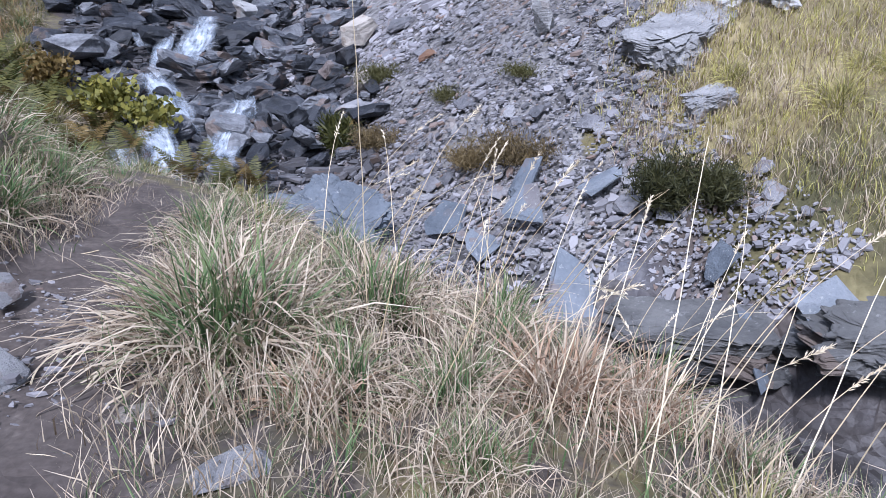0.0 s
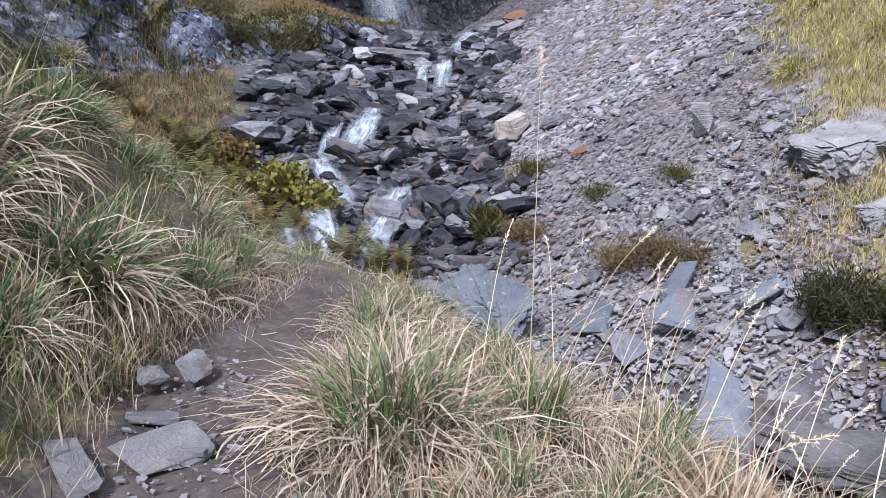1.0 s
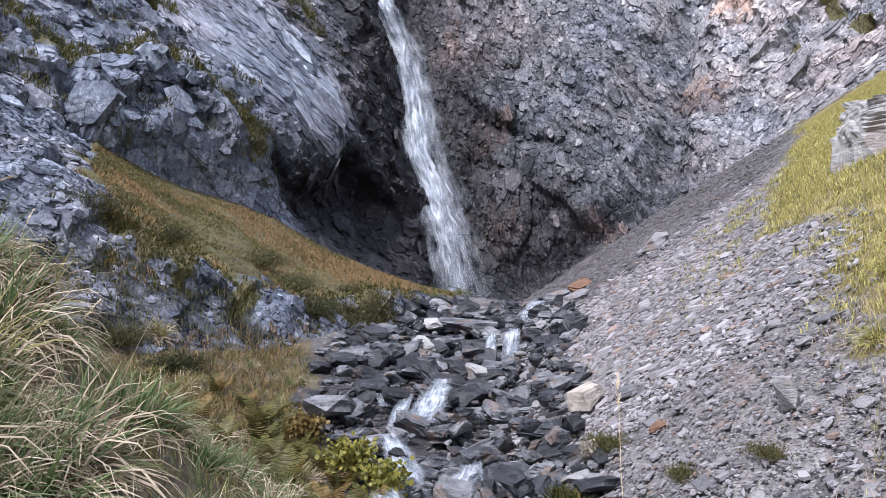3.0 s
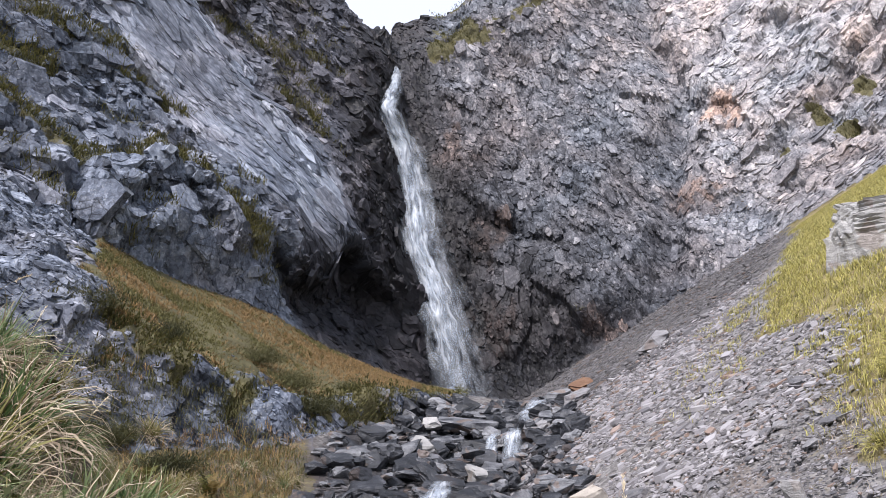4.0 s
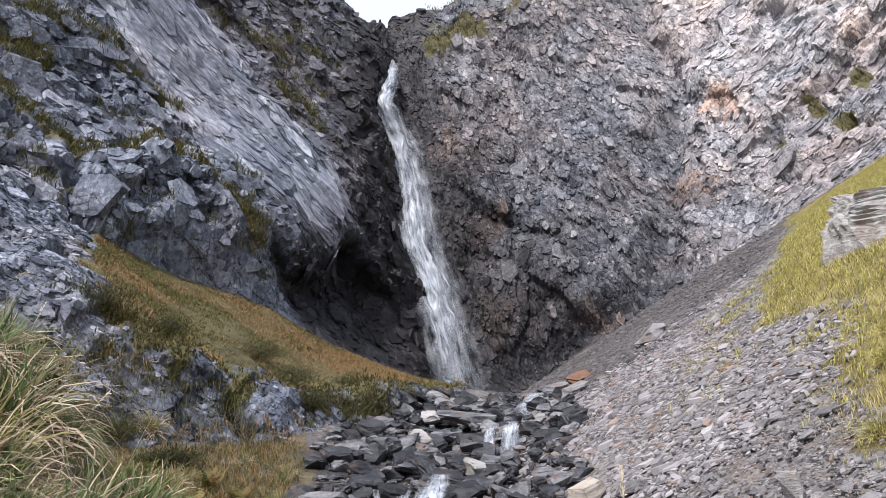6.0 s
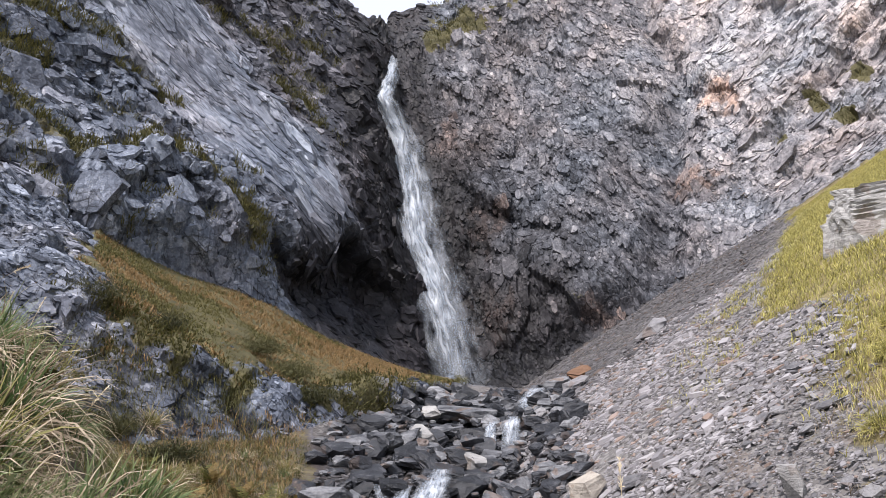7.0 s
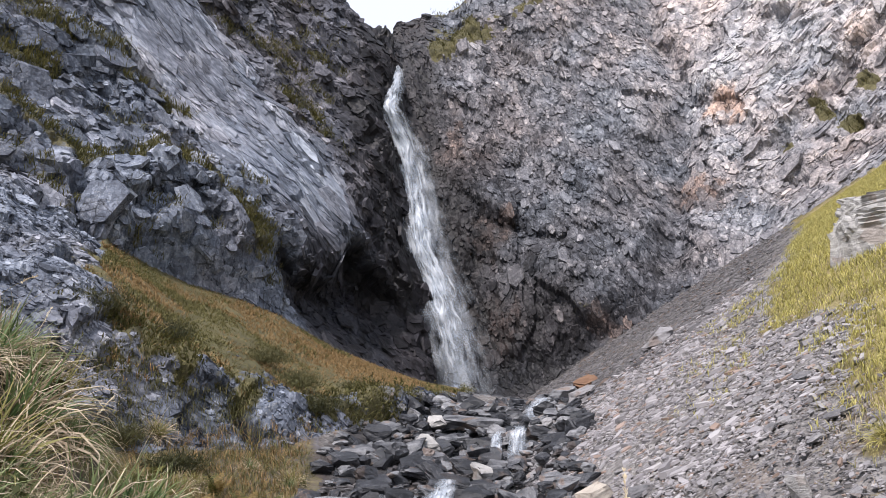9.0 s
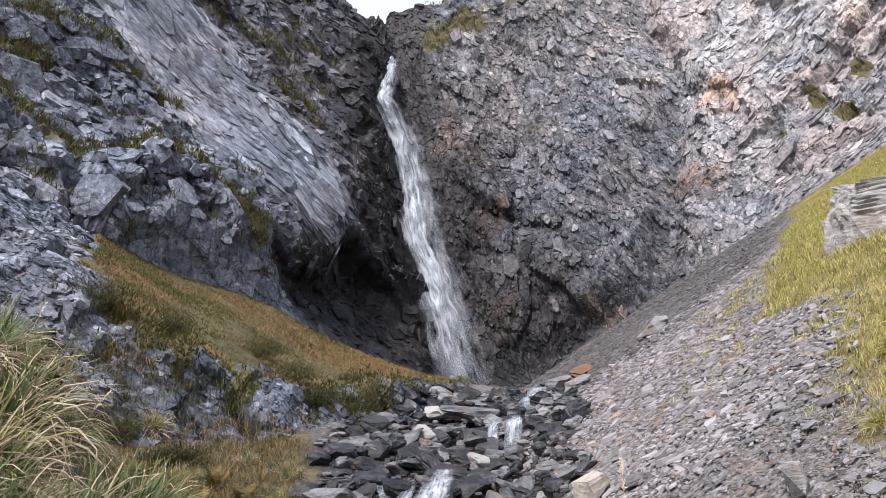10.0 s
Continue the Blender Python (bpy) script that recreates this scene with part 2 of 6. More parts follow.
VERGE = ((2.6, -2), (1.6, 1.5), (1.15, 2.7), (0.55, 3.7), (0.0, 4.8), (-0.4, 6), (-0.9, 8))
BANK_TOE = ((-1.2, -6), (-0.97, 2.2), (-0.68, 3.4), (-0.55, 4.2), (-0.95, 5.4), (-1.6, 6.3), (-4, 9), (-9, 12.5), (-20, 16))
CRAG_TOE = ((-30, 5), (-14, 11.5), (-8, 16), (-4.3, 20.5), (-1, 29), (1, 40), (1.8, 47), (1.9, 50))
FAN = (-33, -29, -25.5, -23, -20, -16, -13, -10, -5, -1, 2)  # degrees round the path, for the ledge of the crag
CLIFF_LEFT = ((-40, 8), (-24, 22), (-15, 31), (-9.5, 38), (-5, 44), (-1.0, 50), (0.3, 53))
CLIFF_BACK = ((0.3, 53), (4, 53), (10, 52.5), (16, 51), (22, 47.5), (30, 40), (40, 28))


def stream_x(y):
    return np.interp(y, (-6, 1, 3.5, 6, 9, 16, 26, 36, 46, 56), (9, 5, 3.2, 2.0, 1.0, 1.0, 2.2, 3.6, 5, 5.5))


def stream_z(y):
    return np.interp(y, (-6, 1, 3.5, 6, 9, 16, 26, 36, 46, 56), (-3.2, -2.4, -2.1, -2.0, -1.85, -1.43, -0.1, 0.7, 1.3, 1.6))


def path_x(y):
    return np.interp(y, (1, 2.5, 3.5, 4.2, 5.2), (-0.60, -0.55, -0.36, -0.26, -0.15))


def path_z(y):
    return np.interp(y, (-10, 3, 4.5, 6, 8, 10, 14), (0.3, 0, -0.12, -0.5, -1.2, -2.3, -6))


def land(x, y):
    """Height of the ground and cliffs, and which part each place belongs to: 0 ground, 1 scree, 2 crag and ledge, 3 left cliff, 4 back cliff."""
    sx, sz = stream_x(y), stream_z(y)
    right = x - sx
    scree = sz + np.interp(y, (5, 10, 20, 32), (0.6, 0.71, 0.70, 0.665)) * np.maximum(right - 0.5, 0)
    scree = np.where(right > 30, sz + 21 + 0.4 * (right - 30), scree)
    floor = sz + 0.18 * np.maximum(-right - 0.8, 0)
    base = smax(scree, floor, 0.3) - 1.0 * np.exp(-(((right - 0.45) / 0.75) ** 2)) * step(6.4, 4.6, y) * step(-1, 2, y)
    verge = beside(x, y, VERGE)
    plateau = path_z(y) + 1.5 * smin(verge, 0 * x, 0.25)
    base = smax(base, plateau, 0.25)
    bank = beside(x, y, BANK_TOE)
    bank_base = np.maximum(path_z(np.minimum(y, 6.5)), -0.6)
    rise = bank_base + np.where(bank < 2.2, 0.95 * bank, 2.1 + 0.35 * (bank - 2.2))
    rise = np.minimum(rise, np.interp(y, (4, 9), (9, 1.2)))
    base = smax(base, rise, 0.2)
    part = np.where((right > 0.3) & (y > 5.5), 1, 0)
    crag = beside(x, y, CRAG_TOE)
    foot = sz + 0.6 + 1.25 * crag
    fan = np.degrees(np.arctan2(x, np.maximum(y, 0.1)))
    brink = np.interp(fan, FAN, (22.1, 22.6, 23.0, 22.9, 22.3, 22.7, 23.4, 24.4, 28.3, 34.5, 38.2))
    shelf_z = np.interp(fan, FAN, (4.9, 5.1, 4.8, 4.0, 2.9, 2.3, 1.8, 1.4, 1.65, 1.7, 1.6)) + np.interp(fan, FAN, (0.54, 0.39, 0.31, 0.30, 0.295, 0.28, 0.262, 0.208, 0.11, 0.057, 0.05)) * (np.hypot(x, y) - brink)
    shelf_z = np.maximum(shelf_z, sz + 0.7)
    ledge = smin(foot, shelf_z, 0.35)
    part = np.where((ledge > base) & (crag > 0), 2, part)
    h = np.where(crag > -3, smax(base, ledge, 0.3), base)
    # the two walls of the amphitheatre
    left = beside(x, y, CLIFF_LEFT)
    steep = np.interp(y, (30, 50), (2.3, 4.2))
    wall = h + steep * np.maximum(left, 0)
    back = beside(x, y, CLIFF_BACK)
    steep_back = np.interp(x, (0, 10, 25), (4.6, 3.2, 2.4))
    wall_back = h + steep_back * np.maximum(back, 0)
    part = np.where((left > 0) & (wall >= wall_back), 3, np.where(back > 0, 4, part))
    h2 = np.maximum(wall, wall_back)
    # the lip of the back wall, the gully above the fall, the skyline
    lip = 31.2 + 1.3 * np.maximum(x - 1, 0) + 1.3 * (y - 58)
    h2 = np.where(part == 4, smin(h2, lip, 0.6), h2)
    gully = 30.3 + 1.5 * (y - 58) + 1.5 * np.abs(x + 3.6)
    h2 = np.where((left > 0) | (back > 0), smin(h2, gully, 0.5), h2)
    crest = np.interp(x, (-30, -10, -7.4, -6.2, -5.2, -4.4, 0, 40), (61, 38.2, 34.7, 35.1, 36.4, 38.4, 40.2, 56)) + 0.1 * (y - 62)
    h2 = np.where((left > 0) | (back > 0), smin(h2, np.minimum(crest, 70), 0.8), h2)
    return h2, part, dict(right=right, verge=verge, bank=bank, crag=crag, shelf=(foot - shelf_z) / 1.25, left=left, back=back)


# ---- the ground and the cliffs: one sheet, parted where its kinds meet ----
FALL_U = (0.62, 0.78)  # along the left wall, towards the fall


def make_sheet():
    az = np.radians(np.concatenate([np.arange(-41, -34, 0.3), np.arange(-34, 34, FINE), np.arange(34, 57, 0.2), np.arange(57, 319, 3.0)]))
    dist = np.geomspace(0.02, 300, 2900)
    a, d = np.meshgrid(az, dist, indexing="ij")
    z = land(d * np.sin(a), d * np.cos(a))[0]
    seg = np.hypot(np.diff(d, axis=1), np.diff(z, axis=1)) / d[:, 1:] * np.where(d[:, 1:] > 85, 0.1, 1) * np.interp(d[:, 1:], (0.3, 1, 2, 8, 14, 18), (0.01, 0.08, 0.16, 0.16, 0.4, 1))
    cum = np.concatenate([np.zeros((len(az), 1)), np.cumsum(seg, axis=1)], axis=1)
    r = np.array([np.interp(np.linspace(0, c[-1], RINGS), c, dist) for c in cum])
    x, y = r * np.sin(az)[:, None], r * np.cos(az)[:, None]
    z, kind, near = land(x, y)
    p = np.stack([x, y, z], -1)
    e1 = np.roll(p, -1, axis=0) - np.roll(p, 1, axis=0)
    e2 = np.gradient(p, axis=1)
    nrm = np.cross(e1, e2)
    nrm /= np.linalg.norm(nrm, axis=-1, keepdims=True) + 1e-9
    nrm *= np.sign(nrm[..., 2:3] + 1e-9)
    shape = x.shape
    x, y, z, nrm = x.ravel(), y.ravel(), z.ravel(), nrm.reshape(-1, 3)
    kind = kind.ravel()
    near = {k: v.ravel() for k, v in near.items()}
    push = np.zeros(x.shape)
    rim = np.zeros(x.shape)
    flake_shade = np.zeros(x.shape)
    u = FALL_U[0] * x + FALL_U[1] * y
    w = FALL_U[1] * x - FALL_U[0] * y
    # left wall: slaty cleavage falling towards the water
    sel = (kind == 3) | (kind == 2)
    us, zs, ws, ks = u[sel], z[sel], w[sel], kind[sel]
    bend = 0.5 * fbm(us / 8, ws / 8, zs / 8, 2, 5)
    along, across = 0.64 * us - 0.77 * zs + bend, 0.77 * us + 0.64 * zs - bend
    # upright blocks, beside the smooth slanting slab
    b1, _ = facets((us + 0.2 * zs) / 3.4 + 0.3 * bend, (zs - 0.15 * us) / 2.6, ws / 4, 11, 1.1)
    b2, r2 = facets((us + 0.25 * zs) / 1.25 + 0.3 * bend, (zs - 0.15 * us) / 1.1, ws / 1.5, 31, 1.3)
    b3, r3 = facets((us + 0.3 * zs) / 0.5, (zs - 0.1 * us) / 0.55, ws / 0.6, 51, 1.4)
    # leaves of slate along the cleavage
    c1, _ = facets(along / 7, across / 1.7, ws / 30, 91, 0.9)
    c2, q2 = facets(along / 2.6, across / 0.62, ws / 9, 93, 1.1)
    c3, q3 = facets(along / 0.9, across / 0.26, ws / 0.6, 95, 1.2)
    wave = 0.5 * fbm(us / 2.5, ws / 2.5, zs / 2.5, 3, 97)
    u_low = np.interp(zs, (9, 10.8, 12.9, 14.7, 15.6, 18.7, 23.1, 30), (29, 27.8, 25.9, 24.2, 22.1, 20.3, 18.0, 14.5))
    u_high = np.interp(zs, (9, 12.4, 16.7, 19.2, 21.7, 27.4, 32), (34.5, 33.1, 32, 30.2, 27.8, 25.1, 23))
    slab = step(-0.5, 0.5, us - u_low + wave) * step(-0.9, 0.9, u_high - us + 1.4 * wave) * step(8.5, 10, zs) * (ks == 3)
    beyond = step(-0.9, 0.9, us - u_high - 1.4 * wave) * (ks == 3)
    block = 0.8 * b1 + 0.45 * b2 + 0.18 * b3
    leaf = 0.45 * c1 + 0.20 * c2
    rough_leaf = 0.8 * c1 + 0.40 * b2 + 0.25 * c2 + 0.10 * b3
    own = block * (1 - slab) * (1 - beyond) + 0.65 * leaf * slab + rough_leaf * beyond
    # the lower tier of blocks, with a turfed ledge on top; the corner between two blocks; the crack beside the slab
    tier_z = np.interp(us, (6, 10.6, 13.5, 14.0, 20.4, 22.5), (15.4, 14.0, 12.6, 11.8, 13.6, 10.5)) + 0.5 * wave
    tier = step(1.1, -0.5, zs - tier_z) * step(24.5, 21.5, us) * (ks == 3)
    corner = np.exp(-(((us - 13.9 - 0.12 * (zs - 10) - 0.3 * wave) / 0.35) ** 2)) * step(12.8, 11.6, zs)
    crack = np.exp(-(((us - u_low + wave) / 0.32) ** 2)) * step(13, 15, zs) * (ks == 3)
    upper = step(0.9, -0.4, zs - np.interp(us, (6, 10.6, 13.2, 17.7, 20), (17.6, 17.2, 17.4, 20.9, 18)) - 0.5 * wave) * step(20.5, 18, us) * (ks == 3)
    amount = np.where(ks == 3, step(0, 1.0, near["left"][sel]), 0.9 * step(0.1, 1.0, near["crag"][sel]) * (1 - 0.9 * step(-0.2, 0.9, near["shelf"][sel] + 0.6 * wave) * step(-1.2, 1.2, y[sel] + 2.04 * x[sel])))
    push[sel] = amount * (own + 0.9 * fbm(us / 10, ws / 10, zs / 10, 2, 7) + 1.1 * tier + 0.7 * upper - 1.0 * corner - 0.7 * crack)
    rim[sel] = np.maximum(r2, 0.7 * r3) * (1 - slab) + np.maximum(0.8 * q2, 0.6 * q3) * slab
    flake_shade[sel] = (0.25 * b1 + 0.35 * b2 + 0.3 * b3) * (1 - slab) + (0.3 * c1 + 0.3 * c2 + 0.2 * c3) * slab
    along_all, across_all = 0.64 * u - 0.77 * z, 0.77 * u + 0.64 * z
    slab_all, beyond_all = np.zeros(x.shape), np.zeros(x.shape)
    slab_all[sel], beyond_all[sel] = slab, beyond
    # back wall: knobbly, steep cracks
    sel = kind == 4
    xs, ys, zs = x[sel], y[sel], z[sel]
    wob = 0.5 * fbm(xs / 6, ys / 6, zs / 6, 2, 15)
    f1, _ = facets((xs + 0.3 * zs) / 4.0 + wob, ys / 5, zs / 5.5, 111, 1.3)
    f2, r2 = facets((xs + 0.3 * zs) / 1.3 + wob, ys / 2, zs / 1.9, 131, 1.4)
    f3, r3 = facets((xs + 0.3 * zs) / 0.46 + wob, ys / 0.8, zs / 0.8, 151, 1.5)
    # beds that stand on end at the sunny side
    beds, _ = facets((0.8 * xs - 0.6 * zs) / 0.8, ys / 2.5, (0.6 * xs + 0.8 * zs) / 3.2, 181, 1.1)
    bedded = step(22.5, 25.5, xs - 0.12 * (zs - 20) + wob)
    crack_x = np.interp(zs, (6, 10, 14.4, 17.9, 22.5, 26.3, 30.4, 37, 45), (16.2, 16.6, 17.5, 17.9, 19.0, 20.2, 19.7, 19.1, 19)) + 0.5 * wob
    groove = np.exp(-(((xs - crack_x) / 0.9) ** 2)) * step(44, 34, zs)
    hang_z = np.interp(xs, (-1, 0, 4.4, 8.1, 9.5, 11), (20, 19, 15.6, 13.8, 13.2, 14.5)) + 0.8 * wob
    hang = np.exp(-(((zs - hang_z) / 0.45) ** 2)) * step(-0.5, 1.5, xs) * step(11.5, 9.5, xs)
    jut = step(0.0, 0.7, zs - hang_z) * np.exp(-(((zs - hang_z - 1.5) / 2.0) ** 2)) * step(-0.5, 1.5, xs) * step(11.5, 9.0, xs)
    rift_x = np.interp(zs, (19, 21, 26.5, 30), (23.6, 24.8, 29.3, 33)) + 0.4 * wob
    rift = np.exp(-(((xs - rift_x) / 0.4) ** 2)) * step(18, 20, zs)
    boss = np.exp(-(((xs - 10.5) / 6.5) ** 2))
    amount = step(0, 1.0, near["back"][sel]) * (1 - 0.4 * step(5, 2, np.abs(xs - np.interp(zs, (1, 9, 18, 30), (1.6, 0.0, -2.3, -4.2)))))
    push[sel] = amount * (0.55 * f1 + 0.36 * f2 + 0.16 * f3 + 0.7 * beds * bedded + 0.9 * fbm(xs / 9, ys / 9, zs / 9, 3, 17) + 1.9 * boss - 1.5 * groove - 0.5 * hang + 0.4 * jut - 0.8 * rift)
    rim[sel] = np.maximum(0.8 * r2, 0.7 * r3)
    # tone by piece, with shade painted into the groove, overhang and rift
    flake_shade[sel] = 0.15 * f1 + 0.3 * f2 + 0.3 * f3 - 0.3 * groove - 0.35 * hang - 0.5 * rift
    # scree, turf and path
    sel = kind < 2
    xs, ys, zs = x[sel], y[sel], z[sel]
    dd = np.hypot(xs, ys)
    stony = kind[sel] == 1
    f1, _ = facets(xs / 0.5, ys / 0.5, zs / 0.35, 211, 1.3)
    away = step(9, 20, dd)
    push[sel] = np.where(stony, 0.05 * f1 * (0.35 + 0.65 * away) + 0.05 * fbm(xs / 4, ys / 4, zs / 4, 3, 21) - 0.03, 0.05 * fbm(xs / 0.6, ys / 0.6, zs / 0.6, 3, 23) * step(0.3, 1.2, dd) + 0.10 * fbm(xs / 2.5, ys / 2.5, 0 * zs, 2, 24) * step(0.8, 2.5, dd))
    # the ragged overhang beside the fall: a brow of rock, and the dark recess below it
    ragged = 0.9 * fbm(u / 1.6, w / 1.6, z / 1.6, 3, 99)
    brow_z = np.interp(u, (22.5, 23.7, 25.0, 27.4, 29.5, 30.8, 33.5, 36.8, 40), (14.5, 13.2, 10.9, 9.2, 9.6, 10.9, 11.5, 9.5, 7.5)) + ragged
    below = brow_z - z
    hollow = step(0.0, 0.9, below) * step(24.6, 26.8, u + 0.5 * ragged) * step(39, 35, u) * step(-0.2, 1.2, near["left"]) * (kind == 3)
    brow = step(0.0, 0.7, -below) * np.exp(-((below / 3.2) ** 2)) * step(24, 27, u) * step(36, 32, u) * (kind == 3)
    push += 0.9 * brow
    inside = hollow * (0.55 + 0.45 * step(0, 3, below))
    # worn edges: each point of the rock leans a little towards its neighbours
    g = push.reshape(shape)
    g = 0.5 * g + 0.25 * (np.roll(g, 1, axis=0) + np.roll(g, -1, axis=0))
    g[:, 1:-1] = 0.5 * g[:, 1:-1] + 0.25 * (g[:, 2:] + g[:, :-2])
    push = np.where(kind > 1, 0.5 * g.ravel() + 0.5 * push, push)
    out = np.stack([x, y, z], -1) + nrm * push[:, None]
    out[:, 0] += -0.78 * 2.3 * inside
    out[:, 1] += 0.62 * 2.3 * inside
    q = out.reshape(*shape, 3)
    e1 = np.roll(q, -1, axis=0) - np.roll(q, 1, axis=0)
    e2 = np.gradient(q, axis=1)
    n2 = np.cross(e1, e2)
    n2 /= np.linalg.norm(n2, axis=-1, keepdims=True) + 1e-9
    flat = np.abs(n2[..., 2]).ravel()
    # what grows, lies or runs on it
    g1, g2 = fbm(x / 3.0, y / 3.0, z / 3.0, 4, 61), fbm(x / 0.8, y / 0.8, z / 0.8, 3, 71)
    patch = fbm(u / 5, w / 5, z / 1.3 + 0.12 * u, 3, 81)
    tufts = fbm(x / 1.2, y / 1.2, z / 0.9, 3, 83)
    grass = np.zeros(x.shape)
    dry = np.full(x.shape, 0.5)
    left_turf = 0.85 * step(0.30, 0.65, 0.18 + 0.55 * patch + 0.40 * tufts + 0.25 * flat - 0.15 * slab_all)
    grass = np.where(kind == 3, left_turf * step(0.0, 0.25, patch + 0.1 + 0.25 * (x < -13)) * (1 - slab_all * 0.7), grass)
    # turf along the ledges of the left wall: from and to along the wall and up it, half width, dryness
    shelf_turf, shelf_dry = np.zeros(x.shape), np.zeros(x.shape)
    for ua, za, ub, zb, half, yellow in ((8.5, 17.9, 13.2, 17.6, 0.8, 0.03), (13.6, 21.4, 17.7, 21.3, 0.75, 0.06), (9.0, 15.4, 13.6, 12.9, 0.7, 0.30), (14.2, 12.5, 20.4, 14.3, 0.75, 0.02), (19.2, 19.9, 21.6, 18.2, 0.35, 0.0), (20.6, 14.2, 23.8, 9.8, 1.1, 0.10), (28.7, 23.0, 32.9, 20.0, 0.8, 0.03), (8.5, 22.6, 12.5, 22.4, 0.9, 0.02)):
        t = np.clip(((u - ua) * (ub - ua) + (z - za) * (zb - za)) / ((ub - ua) ** 2 + (zb - za) ** 2), 0, 1)
        far = np.hypot(u - ua - t * (ub - ua), z - za - t * (zb - za)) / half
        m = step(1.25, 0.5, far + 0.75 * tufts + 0.3 * g2)
        shelf_dry = np.where(m > shelf_turf, yellow, shelf_dry)
        shelf_turf = np.maximum(shelf_turf, m)
    grass = np.where(kind == 3, np.maximum(0.55 * grass, 0.57 * shelf_turf), grass)
    back_turf = step(0.15, 0.45, flat + 0.5 * g1 + 0.25 * g2) * 0.85 * (((z > 31.2 + 0.72 * np.maximum(x, 0)) & (x < 14)) | (z < 6))
    for tx, tz, rx_, rz_ in ((26.6, 22.4, 0.35, 1.0), (27.3, 20.4, 0.5, 0.6), (28.8, 23.5, 0.4, 1.2), (7.0, 8.8, 1.2, 0.6), (24.5, 19.6, 0.3, 0.5), (11.0, 7.6, 1.0, 0.5)):
        back_turf = np.maximum(back_turf, 0.75 * step(1.3, 0.6, np.hypot((x - tx) / rx_, (z - tz) / rz_) + 0.7 * g2 + 0.3 * tufts))
    grass = np.where(kind == 4, back_turf, grass)
    ledge = step(-0.6, 0.7, near["shelf"] + 0.9 * g1 + 0.6 * g2) * step(-1.2, 1.2, y + 2.04 * x + 2.0 * g1)
    low_turf = step(0.25, 0.55, g1 + 0.45 * g2)
    grass = np.where(kind == 2, np.maximum(ledge * (0.72 + 0.28 * step(-0.5, 0.1, tufts)), 0.42 * low_turf), grass)
    dry = np.where(kind == 2, np.clip(0.02 + 0.13 * ledge * step(-0.55, 0.25, g1 + 0.25 + 0.03 * (-4 - x)), 0, 1), dry)
    dry = np.where(kind == 3, np.clip(0.1 * g1 + shelf_dry, 0, 1), dry)
    dry = np.where(kind == 4, 0.12, dry)
    rightness = near["right"]
    edge = np.interp(y, (2, 6, 8.7, 11.3, 13, 15, 18, 21, 23, 26, 31.6, 38, 46), (2.0, 2.65, 4.0, 5.5, 6.3, 7.1, 7.6, 7.9, 8.8, 10.5, 13.2, 16, 18.3)) + 0.8 * g1 + 0.5 * g2
    meadow = step(-0.4, 0.5, rightness - edge)
    sparse = step(0.25, 0.7, g2 + 0.4 * g1 + 0.25 * step(3, 0, edge - rightness))
    grass = np.where(kind == 1, np.maximum(meadow, 0.40 * sparse * step(30, 8, y)), grass)
    dry = np.where(kind == 1, 0.75 + 0.3 * g2, dry)
    path = step(0.50, 0.12, np.abs(x - path_x(y) - 0.05 * np.sin(y * 2.3)) + 0.12 * g2 + 0.16 * step(2.6, 4.2, y)) * step(4.6, 3.7, y + 0.4 * g2)
    grass = np.where(kind == 0, np.where(rightness > 0.9, step(-0.2, 0.4, g1 + 0.5 + (rightness - 2.2)), np.clip(0.47 - 0.9 * path, 0, 1)), grass)
    dry = np.where(kind == 0, np.clip(np.interp(y, (4, 7), (0.28, 0.1)) + 0.4 * g2, 0, 1), dry)
    bed = step(1, 0, np.abs(rightness + np.interp(y, (4, 7, 14, 26, 32), (0.0, 0.7, 1.4, 1.7, 1.1))) - np.interp(y, (4, 7, 14, 20, 26, 32), (0.8, 1.6, 2.6, 3.5, 3.9, 3.2))) * (y > 1) * step(-0.3, -0.9, near["verge"])
    grass = np.where(kind == 0, grass * (1 - bed), grass)
    soil = np.where(kind == 0, np.maximum(path, 1 - bed), 0)
    gravel = np.where((kind == 1) | ((kind == 0) & (bed > 0.5)), 1.0, 0.0)
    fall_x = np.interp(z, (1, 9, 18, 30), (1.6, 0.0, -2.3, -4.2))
    splash_shade = np.where(kind >= 3, step(7.0 - 0.09 * z, 2.2, np.abs(x - fall_x) + 1.0 * g1), 0)
    # below the brow: shade of the recess painted in as well as wet
    splash_shade = np.maximum(splash_shade, step(0.0, 0.5, hollow))
    splash_shade = np.maximum(splash_shade, 0.95 * step(15, 9, z + 0.5 * (x + 5)) * step(-9.5, -7.2, x + g1) * (x < 2) * (kind == 3))
    splash_shade = np.maximum(splash_shade, 0.9 * step(17, 6, z + 1.5 * g1) * step(11, 5, np.abs(x - 3) + g1) * (kind == 4))
    # wet stream bed; the shade under shelf and boulders is painted in too
    bedwet_shade = np.maximum(step(2.1, 1.5, np.abs(rightness - np.interp(y, (4.5, 6), (0.1, -0.8)))) * (y > 0.5) * step(7.5, 6.0, y), step(3.9, 2.9, np.abs(rightness + 1.9)) * step(8.6, 10, y) * (y < 38))
    wet = np.where(kind >= 2, splash_shade, bedwet_shade)
    pale = 0.46 + 0.09 * step(12, 7, z) + 0.14 * slab_all - 0.09 * beyond_all
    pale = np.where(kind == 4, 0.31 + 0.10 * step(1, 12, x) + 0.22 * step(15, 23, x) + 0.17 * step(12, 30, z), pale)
    pale = np.where(kind == 2, 0.54, pale)
    pale = np.where(kind == 3, pale + 0.10 * fbm(along_all / 9, across_all / 2.5, w / 6, 3, 91), pale)
